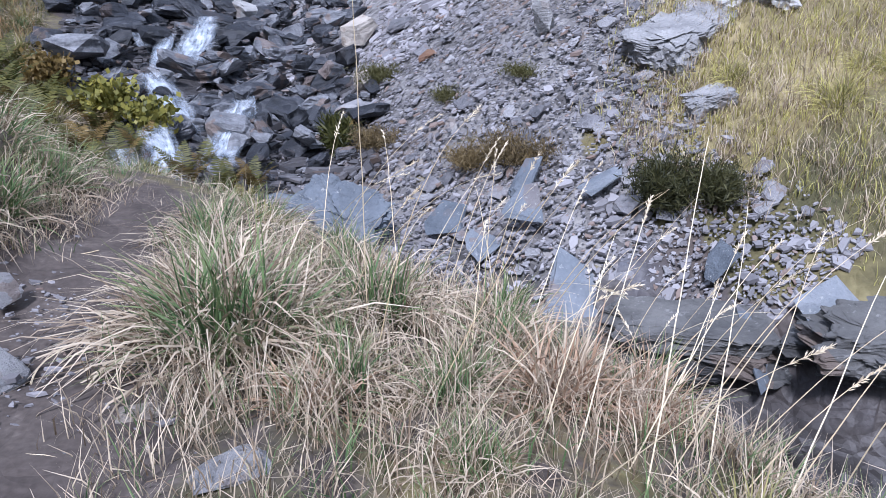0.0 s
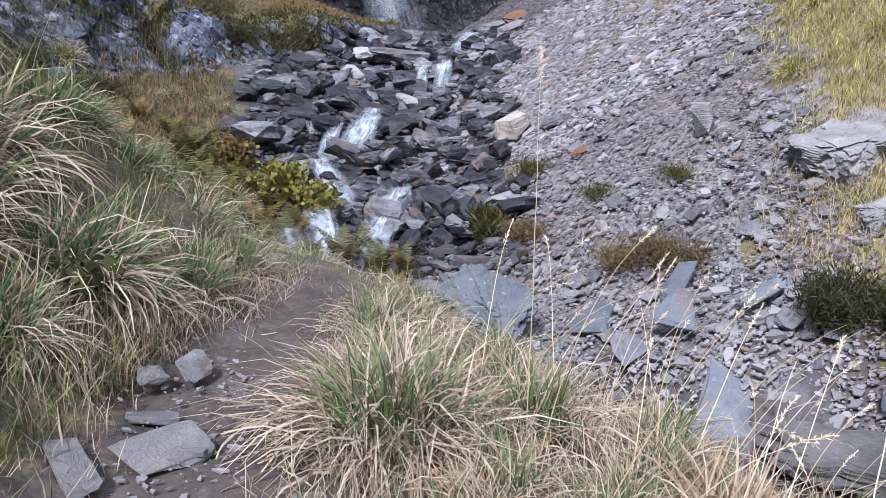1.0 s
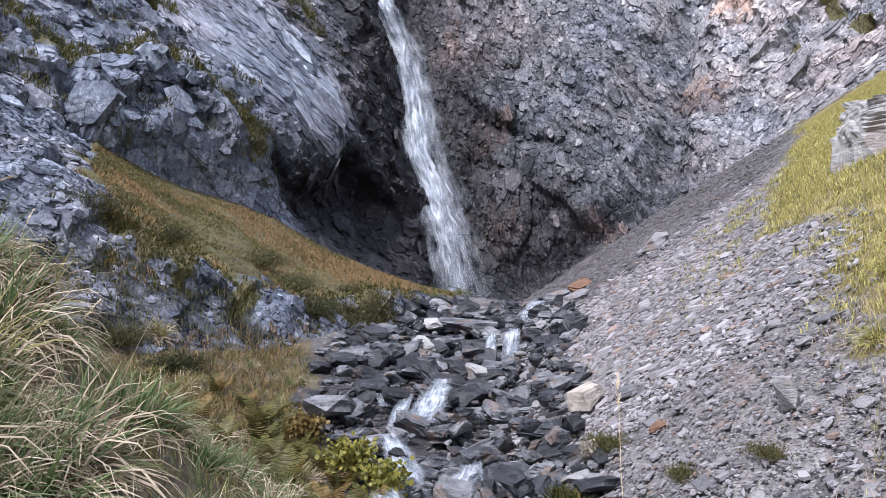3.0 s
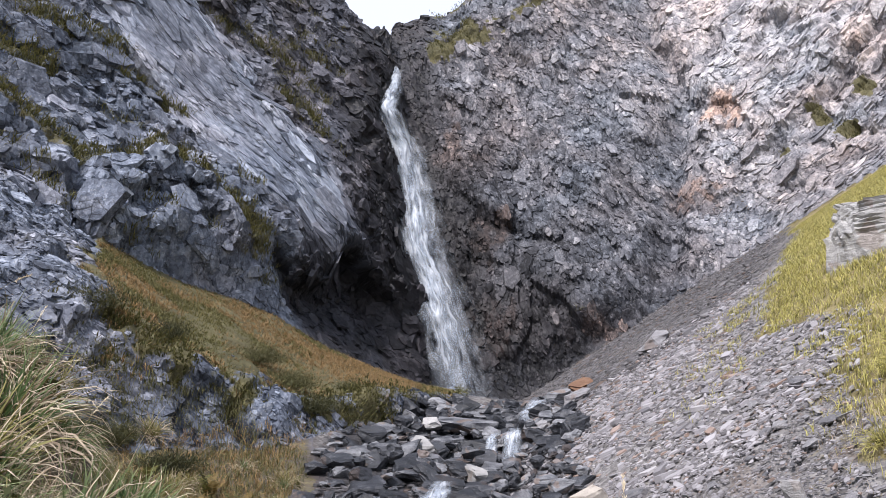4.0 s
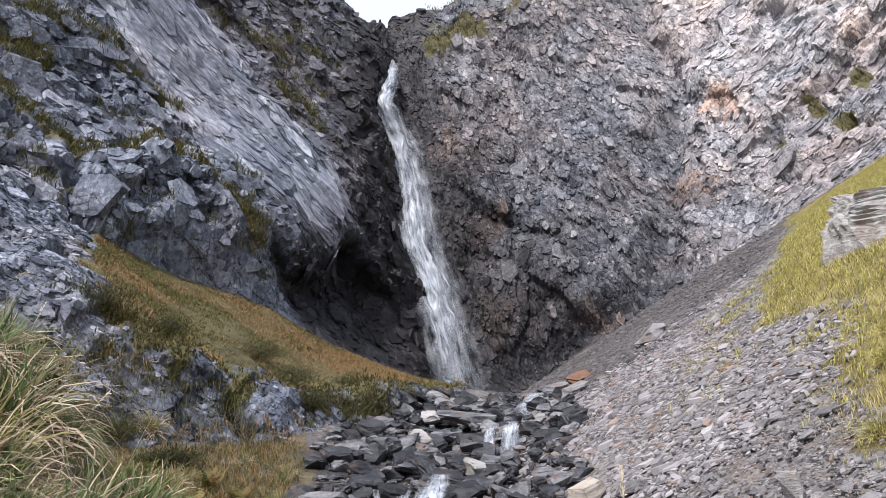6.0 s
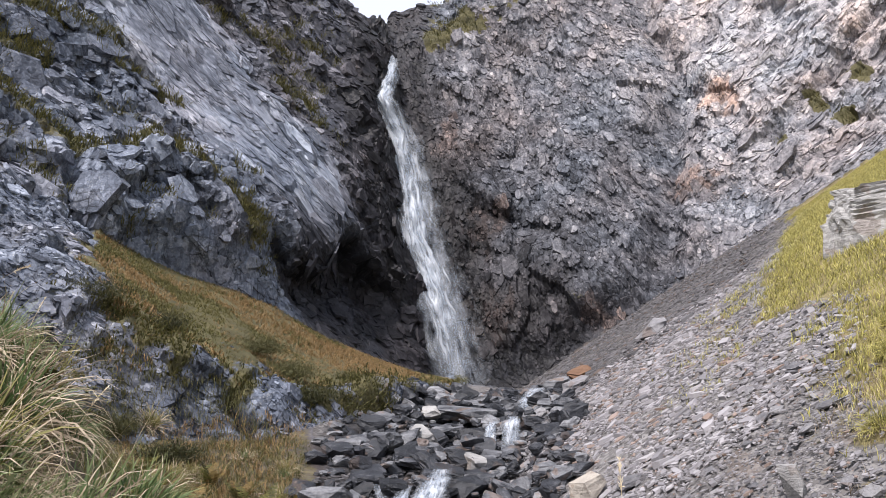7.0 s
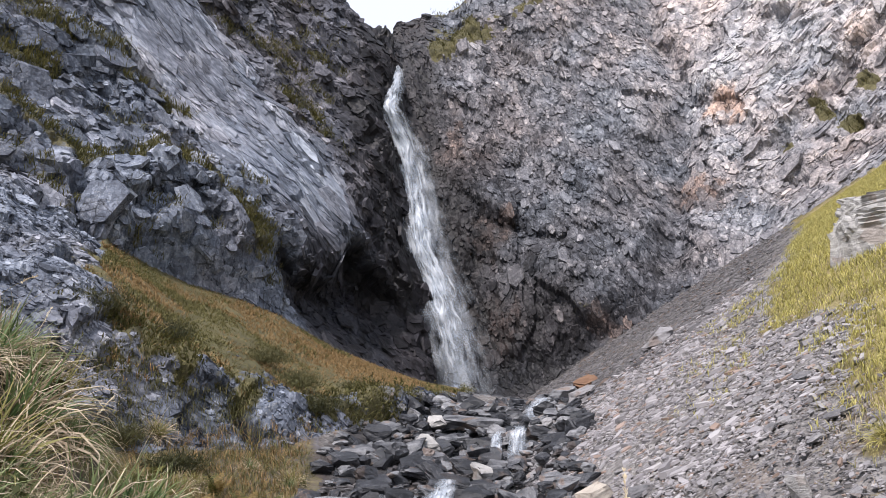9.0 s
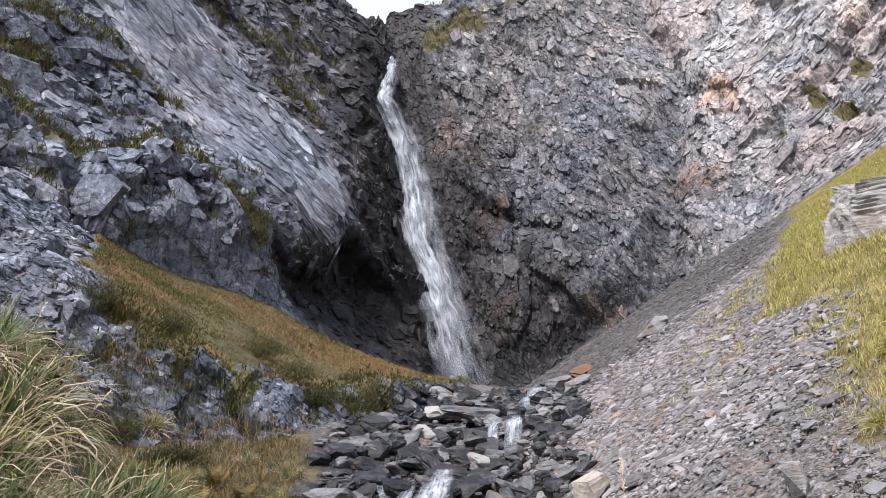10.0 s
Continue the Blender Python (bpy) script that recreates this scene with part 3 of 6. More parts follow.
    # rims darker; painted crevice shade comes in with the tone of the pieces
    pale = pale - 0.16 * rim + 0.06 * g2 + 0.30 * flake_shade
    dark_cone = step(2.5, -2.5, rightness - np.interp(y, (20, 23, 25, 29, 45), (1.5, 3.6, 6.5, 12, 19)) + 1.5 * g1) * step(17, 24, y)
    pale = np.where(kind == 1, 0.5 - 0.33 * dark_cone, pale)
    warm = np.where(kind == 4, np.clip(0.38 + 0.4 * g1 + 0.25 * step(3.5, 0, np.abs(x - 2.0 - 0.12 * (z - 15))), 0, 1), np.clip(0.1 + 0.3 * g1 + 0.5 * beyond_all, 0, 1))
    for sx_, sz_, rx_, rz_ in ((0.9, 23, 0.9, 3.0), (22.3, 24.8, 1.4, 1.5), (5.0, 15.2, 0.8, 1.5), (3.2, 14, 1.5, 2.5), (19.5, 17.5, 1.8, 1.5), (4, 7, 2.2, 2.5), (13, 6.5, 2, 1.2)):
        warm = np.maximum(warm, np.where(kind == 4, 1.6 * np.exp(-(((x - sx_) / rx_) ** 2) - ((z - sz_) / rz_) ** 2 + 0.8 * g2), 0))
    warm = np.clip(warm, 0, 1)
    grass *= 1 - np.clip(splash_shade, 0, 1)
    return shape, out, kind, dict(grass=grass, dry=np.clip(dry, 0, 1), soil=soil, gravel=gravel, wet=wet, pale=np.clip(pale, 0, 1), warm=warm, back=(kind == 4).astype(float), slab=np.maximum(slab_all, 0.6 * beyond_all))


FINE, RINGS = 0.14, 600
sheet_shape, sheet_points, sheet_kind, sheet_fields = make_sheet()


def part_of_sheet(name, label, kinds):
    n, m = sheet_shape
    idx = np.arange(n * m).reshape(n, m)
    a, b = idx, np.roll(idx, -1, axis=0)
    quads = np.stack([b[:, :-1], a[:, :-1], a[:, 1:], b[:, 1:]], -1).reshape(-1, 4)
    quads = quads[np.isin(sheet_kind[quads[:, 0]], kinds)]
    if 0 in kinds:
        # close the small hole at the middle of the rings
        half = n // 2
        cap = np.array([(idx[k, 0], idx[k + 1, 0], idx[n - 2 - k, 0], idx[n - 1 - k, 0]) for k in range(half - 1)])
        quads = np.concatenate([quads, cap])
    used = np.unique(quads)
    back_to = np.zeros(n * m, np.int64)
    back_to[used] = np.arange(len(used))
    me = bpy.data.meshes.new(name)
    me.vertices.add(len(used))
    me.vertices.foreach_set("co", sheet_points[used].ravel())
    me.loops.add(len(quads) * 4)
    me.loops.foreach_set("vertex_index", back_to[quads].ravel().astype(np.int32))
    me.polygons.add(len(quads))
    me.polygons.foreach_set("loop_start", (np.arange(len(quads)) * 4).astype(np.int32))
    if min(kinds) > 1:
        me.attributes.new("sharp_face", "BOOLEAN", "FACE").data.foreach_set("value", np.ones(len(quads), bool))
    me.update(calc_edges=True)
    for key, values in sheet_fields.items():
        me.attributes.new(key, "FLOAT", "POINT").data.foreach_set("value", values[used].astype(np.float32))
    me.materials.append(LAND)
    return tagged(new(name, me), label, "terrain", kind="structure")


ground = part_of_sheet("ground", "trodden earth path, grassy bank and stream bed", (0,))
scree_slope = part_of_sheet("scree_slope", "steep slope of broken grey slate with patches of yellow grass", (1,))
crag = part_of_sheet("crag", "low rocky crag with a rust-brown grassy ledge", (2,))
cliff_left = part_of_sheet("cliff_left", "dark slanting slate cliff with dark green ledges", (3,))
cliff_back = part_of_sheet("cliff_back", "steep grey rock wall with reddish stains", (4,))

# ---- stones ----
def part(name, bm, material, parent=None, label=""):
    """One mesh object, from a bmesh or a mesh, under a thing or a part."""
    me = bm
    if isinstance(bm, bmesh.types.BMesh):
        me = bpy.data.meshes.new(name)
        bm.to_mesh(me)
        bm.free()
    if material and not me.materials:
        me.materials.append(material)
    ob = new(name, me)
    ob.parent = parent
    return tagged(ob, label)


def height(x, y):
    return float(land(np.array([float(x)]), np.array([float(y)]))[0][0])


def slope_normal(x, y, e=0.25):
    return Vector((height(x - e, y) - height(x + e, y), height(x, y - e) - height(x, y + e), 2 * e)).normalized()


def stone_material(name, dark, mid, light, gloss=0.75, streak=0.5, lichen=0.3, heap=False):
    n = Nodes(name)
    each = n.island() if heap else n.each()
    shift = n.add("ShaderNodeVectorMath")
    shift.operation = "ADD"
    n.put(shift.inputs[0], n.coord)
    n.put(shift.inputs[1], n.math("MULTIPLY", each, 37.0))
    at = shift.outputs[0]
    layers = n.noise(2.0, 6, 0.65, n.scaled(1.0, 1.0, 7.0, (8, 5, 0), at), 0.4)
    blotch, grain = n.noise(2.6, 5, 0.6, at), n.noise(26.0, 6, 0.7, at)
    tone = n.math("ADD", n.math("MULTIPLY", layers, streak * 0.6), n.math("ADD", n.math("MULTIPLY", blotch, 0.35), n.math("MULTIPLY", grain, 0.28)))
    tone = n.math("ADD", tone, n.math("MULTIPLY", n.math("SUBTRACT", each, 0.5), 0.34))
    color = n.ramp(tone, (0.25, dark), (0.50, mid), (0.78, light))
    rust = n.math("MULTIPLY", n.math("GREATER_THAN", n.noise(1.2, 3, 0.5, at), 0.60), n.math("MULTIPLY", each, 0.55))
    color = n.mix(rust, color, (0.20, 0.125, 0.08))
    spots = n.math("MULTIPLY", n.math("GREATER_THAN", n.noise(11.0, 4, 0.75, at), 0.63), lichen)
    color = n.mix(spots, color, (0.47, 0.47, 0.45))
    relief = n.math("ADD", n.math("MULTIPLY", layers, 0.7), n.math("MULTIPLY", grain, 0.35))
    return n.done(color, n.math("ADD", gloss - 0.12, n.math("MULTIPLY", grain, 0.24)), n.bump(relief, 0.8, 0.06, n.broken((n.cells(5.0, vector=n.crooked(n.scaled(1.0, 1.0, 2.2, (6, 4, 0), at), 2.0, 0.25), out="Color"), 0.5))), 0.5)


WET_SLATE = stone_material("wet_slate", (0.005, 0.006, 0.008), (0.034, 0.037, 0.045), (0.34, 0.345, 0.36), 0.52, 0.6, 0.12)
DRY_SLATE = stone_material("dry_slate", (0.085, 0.085, 0.093), (0.215, 0.21, 0.218), (0.41, 0.40, 0.395), 0.8, 0.55, 0.25)
PALE_STONE = stone_material("pale_stone", (0.30, 0.265, 0.225), (0.46, 0.415, 0.36), (0.62, 0.57, 0.51), 0.85, 0.3, 0.2)
GREY_STONE = stone_material("grey_path_stone", (0.20, 0.197, 0.198), (0.34, 0.338, 0.342), (0.47, 0.467, 0.47), 0.85, 0.25, 0.15)
BLUE_SLATE = stone_material("blue_slate", (0.06, 0.072, 0.088), (0.15, 0.17, 0.195), (0.29, 0.305, 0.325), 0.75, 0.45, 0.4)
RUST_STONE = stone_material("rust_stone", (0.14, 0.075, 0.045), (0.27, 0.155, 0.09), (0.42, 0.28, 0.18), 0.85, 0.4, 0.1)
SHELF_SLATE = stone_material("mossy_shelf_slate", (0.03, 0.032, 0.034), (0.09, 0.088, 0.085), (0.20, 0.195, 0.185), 0.75, 0.6, 0.2)
OUTCROP = stone_material("lichened_outcrop", (0.09, 0.09, 0.095), (0.25, 0.246, 0.242), (0.43, 0.42, 0.405), 0.9, 0.8, 0.3)
WHITE_CRAG = stone_material("lichened_crag", (0.10, 0.10, 0.105), (0.30, 0.295, 0.29), (0.55, 0.54, 0.52), 0.85, 0.7, 0.5)


def stone_mesh(name, seed, flat=0.5, cuts=2, layer=0.05, points=18, square=0.6, rough=0.03):
    """A broken block of slate about 1 m across, lying on its cleavage; flat: its thickness."""
    rng = random.Random(seed)
    bm = bmesh.new()
    for _ in range(points):
        v = Vector([rng.gauss(0, 1) for _ in range(3)]).normalized()
        v = Vector([math.copysign(abs(c) ** square, c) for c in v])
        bm.verts.new((v.x * 0.5 * rng.uniform(0.8, 1.05), v.y * 0.42 * rng.uniform(0.75, 1.05), v.z * 0.5 * rng.uniform(0.85, 1)))
    hull = bmesh.ops.convex_hull(bm, input=bm.verts)
    bmesh.ops.delete(bm, geom=[g for g in hull["geom_interior"] if isinstance(g, bmesh.types.BMVert)], context="VERTS")
    if cuts:
        bmesh.ops.subdivide_edges(bm, edges=bm.edges[:], cuts=cuts, use_grid_fill=True)
        bmesh.ops.triangulate(bm, faces=[f for f in bm.faces if len(f.verts) > 4])
    for v in bm.verts:
        c = v.co
        s = noise.noise(Vector((c.x * 1.3 + seed * 3.1, c.y * 1.3, c.z * 11)))
        r = noise.noise(Vector((c.x * 5, c.y * 5 + seed * 1.7, c.z * 5)))
        out = Vector((c.x, c.y, 0))
        out = out.normalized() if out.length > 1e-4 else Vector((0, 0, 0))
        v.co = c + out * (s * layer * 1.6) + c.normalized() * r * rough
        v.co.z *= flat
    bmesh.ops.recalc_face_normals(bm, faces=bm.faces[:])
    me = bpy.data.meshes.new(name)
    bm.to_mesh(me)
    bm.free()
    return me


def crag_mesh(name, seed, sx, sy, sz, fine=5, layers=3.0, bite=0.16, box=0.45):
    """A block of living rock, chiselled into facets that follow its level layers."""
    bm = bmesh.new()
    bmesh.ops.create_icosphere(bm, subdivisions=fine, radius=1.0)
    me = bpy.data.meshes.new(name)
    bm.to_mesh(me)
    bm.free()
    c = np.empty(len(me.vertices) * 3)
    me.vertices.foreach_get("co", c)
    c = c.reshape(-1, 3)
    c = np.sign(c) * np.abs(c) ** box
    c /= np.max(np.abs(c), axis=1, keepdims=True) ** 0.55
    p = c * (sx / 2, sy / 2, sz / 2) * 0.8
    x, y, z = p.T
    k = 3.2 / max(sx, sy)
    o = seed * 3.7
    f1, _ = facets(x * k + o, y * k, z * k * layers * 0.6, seed, 1.4)
    f2, _ = facets(x * k * 2.6 + o, y * k * 2.6, z * k * layers * 2.0, seed + 20, 1.5)
    f3, _ = facets(x * k * 6 + o, y * k * 6, z * k * layers * 5.0, seed + 40, 1.5)
    push = bite * (1.3 * f1 + 0.7 * f2 + 0.30 * f3)
    p = p * (1 + push[:, None] * (1.5, 1.5, 0.7))
    me.vertices.foreach_set("co", p.ravel())
    me.update()
    return me


def set_crag(name, seed, x, y, lift, yaw, tilt, turn, dims, material, label, category="rock", fine=5, layers=3.0, bite=0.16, box=0.45):
    me = with_material(crag_mesh(name, seed, *dims, fine, layers, bite, box), material)
    ob = new(name, me)
    ob.matrix_world = pose(x, y, height(x, y) + lift, 0, 0, yaw) @ pose(0, 0, 0, tilt, turn, 0)
    return tagged(ob, label, category)


def with_material(me, material):
    me.materials.clear()
    me.materials.append(material)
    return me


def set_stone(name, me, x, y, size, yaw=0.0, tilt=0.0, turn=0.0, sink=0.3, lift=0.0, label="", category="stone", group="", follow=0.7, wide=1.0, thick=1.0):
    """Lays a stone on the ground: along the slope by follow, tilted and turned in degrees, sunk by a part of its size."""
    up = Vector((0, 0, 1)).lerp(slope_normal(x, y), follow)
    q = Vector((0, 0, 1)).rotation_difference(up).to_matrix().to_4x4()
    ob = new(name, me)
    half = 0.5 * size * thick * (max(v.co.z for v in me.vertices) - min(v.co.z for v in me.vertices))
    z = height(x, y) + half * (1 - 2 * sink) + lift
    ob.matrix_world = Matrix.Translation((x, y, z)) @ q @ pose(0, 0, 0, tilt, turn, yaw) @ Matrix.Diagonal((size, size * wide, size * thick, 1))
    return tagged(ob, label, category, group)


def set_layers(name, seed, x, y, lift, yaw, tilt, turn, dims, material, label, count=3, fine=4, layers=3.0, bite=0.16, piece="layer"):
    """Living rock in thick beds that lie on one another, each bed a part."""
    r = random.Random(seed)
    root = new(name)
    root.matrix_world = pose(x, y, height(x, y) + lift, 0, 0, yaw) @ pose(0, 0, 0, tilt, turn, 0)
    sx, sy, sz = dims
    t = sz / count
    for k in range(count):
        shrink = 1 - 0.28 * k / count
        me = with_material(crag_mesh(piece, seed + 60 * k, sx * shrink * r.uniform(0.95, 1.05), sy * shrink * r.uniform(0.95, 1.05), t * 1.7, fine, layers, bite), material)
        ob = part(piece, me, None, root)
        ob.matrix_basis = pose(r.gauss(0, 0.03) * sx, r.gauss(0, 0.03) * sy, -sz / 2 + t * (k + 0.5), r.gauss(0, 2), r.gauss(0, 2), r.gauss(0, 6))
    return tagged(root, label, "rock")


HEAP_SLATE = stone_material("wet_slate_heap", (0.005, 0.006, 0.008), (0.034, 0.037, 0.045), (0.34, 0.345, 0.36), 0.52, 0.6, 0.12, True)
rng = random.Random(5)
WET = [with_material(stone_mesh("boulder", 100 + k, (0.28, 0.38, 0.5, 0.62)[k % 4], 2, 0.06), WET_SLATE) for k in range(14)]
DRY = [with_material(stone_mesh("boulder", 200 + k, (0.22, 0.32, 0.45)[k % 3], 2, 0.06), DRY_SLATE) for k in range(12)]

# boulders that stand out in the cascade: x, y, size, width, flatness index, yaw, tilt, lift
CASCADE = "boulders in the cascade"
for x, y, size, wide, k, yaw, tilt, lift in (
    (1.28, 12.2, 1.15, 0.9, 4, 10, 12, 0.12), (1.95, 13.0, 0.75, 0.9, 2, 40, -8, 0.1), (0.82, 16.2, 0.62, 0.9, 3, 80, 5, 0.25),
    (1.37, 16.4, 0.6, 1.0, 7, 20, 0, 0.2), (1.74, 15.4, 0.55, 1.0, 3, 60, 10, 0.15), (2.08, 14.3, 0.6, 0.9, 6, 10, 20, 0.1),
    (0.62, 17.6, 1.35, 0.8, 5, -10, 10, 0.2), (1.1, 27.0, 2.6, 0.8, 0, -5, 8, 0.3), (-2.2, 21.0, 0.85, 0.9, 3, 30, 30, 0.1),
    (-0.7, 19.8, 1.1, 0.8, 0, 15, 8, 0.2), (0.1, 14.6, 0.75, 1.0, 3, 70, -6, 0.2), (-1.7, 18.7, 1.0, 0.8, 4, 0, 10, 0.12),
    (-2.3, 15.1, 1.35, 0.85, 1, 25, -22, 0.25), (-2.95, 16.0, 0.8, 1.0, 6, 70, 15, 0.2), (2.6, 25.5, 1.2, 0.8, 1, -20, 5, 0.2),
    (1.2, 23.4, 1.3, 0.8, 5, 5, 5, 0.3), (0.4, 24.2, 1.2, 0.8, 0, -15, 10, 0.3), (2.9, 34.5, 2.0, 0.7, 4, 5, 8, 0.4),
    (1.2, 33.0, 1.6, 0.8, 2, 40, 10, 0.3), (3.4, 22.5, 1.0, 0.8, 4, 15, 12, 0.1), (-1.2, 13.6, 0.7, 0.9, 3, 50, 0, 0.1),
):
    set_stone("boulder", WET[k], x, y, size, yaw, tilt, rng.uniform(-8, 8), 0.15, lift, "dark wet slate boulder lying in the cascade", "boulder", CASCADE, 0.3, wide)
for x, y, size, yaw, k in ((1.18, 20.0, 0.95, 20, 5), (-0.4, 22.6, 1.05, -15, 8), (-0.2, 26.5, 0.9, 10, 3)):
    set_stone("boulder", with_material(stone_mesh("boulder", 60 + k, 0.6), OUTCROP), x, y, size, yaw, 20, 8, 0.15, 0.25, "whitish streaked boulder among the dark cascade stones", "boulder", CASCADE, 0.3)
# the rest of the pile: the nearest stones one by one, the far ones as a heap
pile = []
for k in range(900):
    y = 9.4 + 27.5 * rng.random() ** 0.9
    mid = float(stream_x(y)) - np.interp(y, (10, 14, 20, 26, 32, 37), (0.0, 0.8, 1.2, 1.4, 1.0, 0.8))
    half = np.interp(y, (10, 14, 20, 26, 32, 37), (1.2, 2.8, 3.7, 4.0, 3.2, 2.6))
    x = mid + half * rng.uniform(-1, 1)
    size = rng.choice((0.25, 0.32, 0.4, 0.5, 0.6, 0.8, 1.05)) * np.interp(y, (9, 18, 30), (0.72, 0.92, 1.25))
    lift = rng.uniform(-0.05, 0.5) * np.interp(abs(x - mid) / half, (0, 1), (1, 0.2))
    pile.append((y, x, size, rng.randrange(14), rng.uniform(0, 360), rng.gauss(8, 18), rng.gauss(0, 15), lift, rng.uniform(0.65, 1)))
pile.sort()
heap = []
for k, (y, x, size, shape_, yaw, tilt, turn, lift, wide) in enumerate(pile):
    ob = set_stone("boulder", WET[shape_], x, y, size, yaw, tilt, turn, 0.2, lift, "dark wet slate boulder lying in the cascade", "boulder", CASCADE, 0.3, wide)
    if k >= 255:
        heap.append((WET[shape_], ob.matrix_basis.copy()))
        bpy.data.objects.remove(ob)

for k in range(80):
    y = rng.uniform(10.5, 30)
    x = float(stream_x(y)) + rng.uniform(0.2, 1.9)
    set_stone("boulder", (DRY if k % 2 else WET)[k % 12], x, y, rng.uniform(0.3, 0.75) * np.interp(y, (10, 18, 30), (0.8, 1.0, 1.35)), rng.uniform(0, 360), rng.gauss(6, 14), rng.gauss(0, 12), 0.2, rng.uniform(0, 0.12), "grey slate boulder at the edge of the cascade", "boulder", CASCADE, 0.4, rng.uniform(0.7, 1))


def joined(name, pieces, material, label, category):
    verts, faces, at = [], [], 0
    for me, m in pieces:
        co = np.empty(len(me.vertices) * 3)
        me.vertices.foreach_get("co", co)
        a = np.array(m)
        verts.append(co.reshape(-1, 3) @ a[:3, :3].T + a[:3, 3])
        faces += [[at + i for i in p.vertices] for p in me.polygons]
        at += len(me.vertices)
    me = bpy.data.meshes.new(name)
    me.from_pydata(np.concatenate(verts).tolist(), [], faces)
    me.materials.append(material)
    return tagged(new(name, me), label, category, kind="stuff")


joined("boulder_heap", heap, HEAP_SLATE, "far heap of dark wet slate boulders under the fall", "boulders")

# stones that stand out on the scree and by the stream
set_stone("boulder", with_material(stone_mesh("boulder", 331, 0.8, 3, 0.010, 16, 0.7, 0.012), PALE_STONE), 2.92, 14.3, 0.85, 25, 8, -4, 0.25, 0.12, "large cream-coloured boulder at the foot of the scree", "boulder", follow=0.4)
set_stone("boulder", with_material(stone_mesh("boulder", 302, 1.5, 2, 0.012, 12, 0.6, 0.015), WHITE_CRAG), 4.47, 9.3, 0.40, 40, -8, 12, 0.12, 0.03, "upright pale grey block standing on the scree", "boulder", follow=0.2)
set_stone("boulder", with_material(stone_mesh("boulder", 303, 0.35, 3, 0.03), DRY_SLATE), 3.55, 13.6, 0.62, 10, 0, 0, 0.2, 0.0, "flat grey slate block on the scree", "boulder", follow=0.5)
set_stone("stone", with_material(stone_mesh("stone", 304, 0.4, 2, 0.03), RUST_STONE), 3.38, 11.3, 0.36, 5, 5, 0, 0.25, 0.02, "rust-orange stone lying on the scree", follow=0.6)
set_stone("stone", with_material(stone_mesh("stone", 305, 0.6, 2, 0.02, 10), PALE_STONE), 1.53, 9.2, 0.2, 30, 20, 30, 0.1, 0.02, "small bright white stone beside the stream", follow=0.4)
set_stone("boulder", with_material(stone_mesh("boulder", 306, 0.45, 2), RUST_STONE), 6.2, 31.0, 1.3, 15, 20, 0, 0.3, 0.0, "reddish broken boulder on the upper scree", "boulder")
set_stone("boulder", with_material(stone_mesh("boulder", 307, 0.5, 3), DRY_SLATE), 5.2, 27.0, 1.2, -15, 10, 0, 0.3, 0.1, "grey boulder at the edge of the cascade", "boulder")
set_stone("boulder", with_material(stone_mesh("boulder", 308, 0.5, 3), DRY_SLATE), 8.3, 27.5, 1.5, 10, 15, 0, 0.3, 0.1, "dark grey boulder half buried in scree", "boulder")
set_stone("boulder", with_material(stone_mesh("boulder", 309, 0.7, 3, 0.03), PALE_STONE), 2.5, 11.9, 0.5, 70, 0, 40, 0.2, 0.05, "tan upright stone at the stream's edge", "boulder", follow=0.3)
# the big layered block below the path, and the blue slabs across the stream
set_crag("layered_boulder", 311, 1.32, 7.45, 0.24, -28, 30, 24, (1.15, 0.85, 0.85), BLUE_SLATE, "big grey boulder of thin tilted slate layers", "boulder", 6, 7.0, 0.11, 0.6)
set_stone("slab", with_material(stone_mesh("slab", 312, 0.2, 2, 0.02, 14), BLUE_SLATE), 0.72, 7.6, 0.42, 20, 5, 0, 0.2, 0.45, "flat bluish slate slab beside the layered boulder", "stone", follow=0.1)
SLABS = "blue slate slabs across the stream"
for seed, x, y, size, wide, yaw, tilt, turn, lift in (
    (321, 2.48, 7.2, 0.62, 0.9, 40, 25, -12, 0.05), (322, 2.66, 6.5, 0.5, 1.0, 80, 20, -15, 0.05), (323, 3.1, 6.45, 0.72, 0.8, 30, 25, -25, 0.2),
    (324, 3.3, 6.85, 0.75, 0.6, 35, 12, -20, 0.18), (325, 3.75, 6.35, 0.75, 0.7, -5, 8, -10, 0.1), (326, 3.2, 5.6, 0.95, 0.9, 50, 18, -20, 0.1),
    (327, 4.1, 4.05, 0.85, 0.8, 60, 42, -10, 0.3), (328, 4.6, 4.0, 0.75, 0.9, 20, 20, -20, 0.05), (329, 4.25, 4.8, 0.45, 0.8, 15, 10, -40, 0.15), (330, 3.0, 5.0, 0.8, 0.8, 15, 10, -10, 0.05),
):
    me = with_material(stone_mesh("slab", seed, 0.17, 2, 0.015, 9, 0.8, 0.012), BLUE_SLATE)
    ob = tagged(new("slab", me), "blue-grey slate slab leaning on the stream bank", "stone")
    ob.matrix_world = pose(x, y, height(x, y) + lift + 0.05, 0, 0, yaw) @ pose(0, 0, 0, 0.7 * tilt, turn - 14, 0) @ Matrix.Diagonal((size * 1.1, size * wide * 1.1, size, 1))
    tagged(ob, group=SLABS)
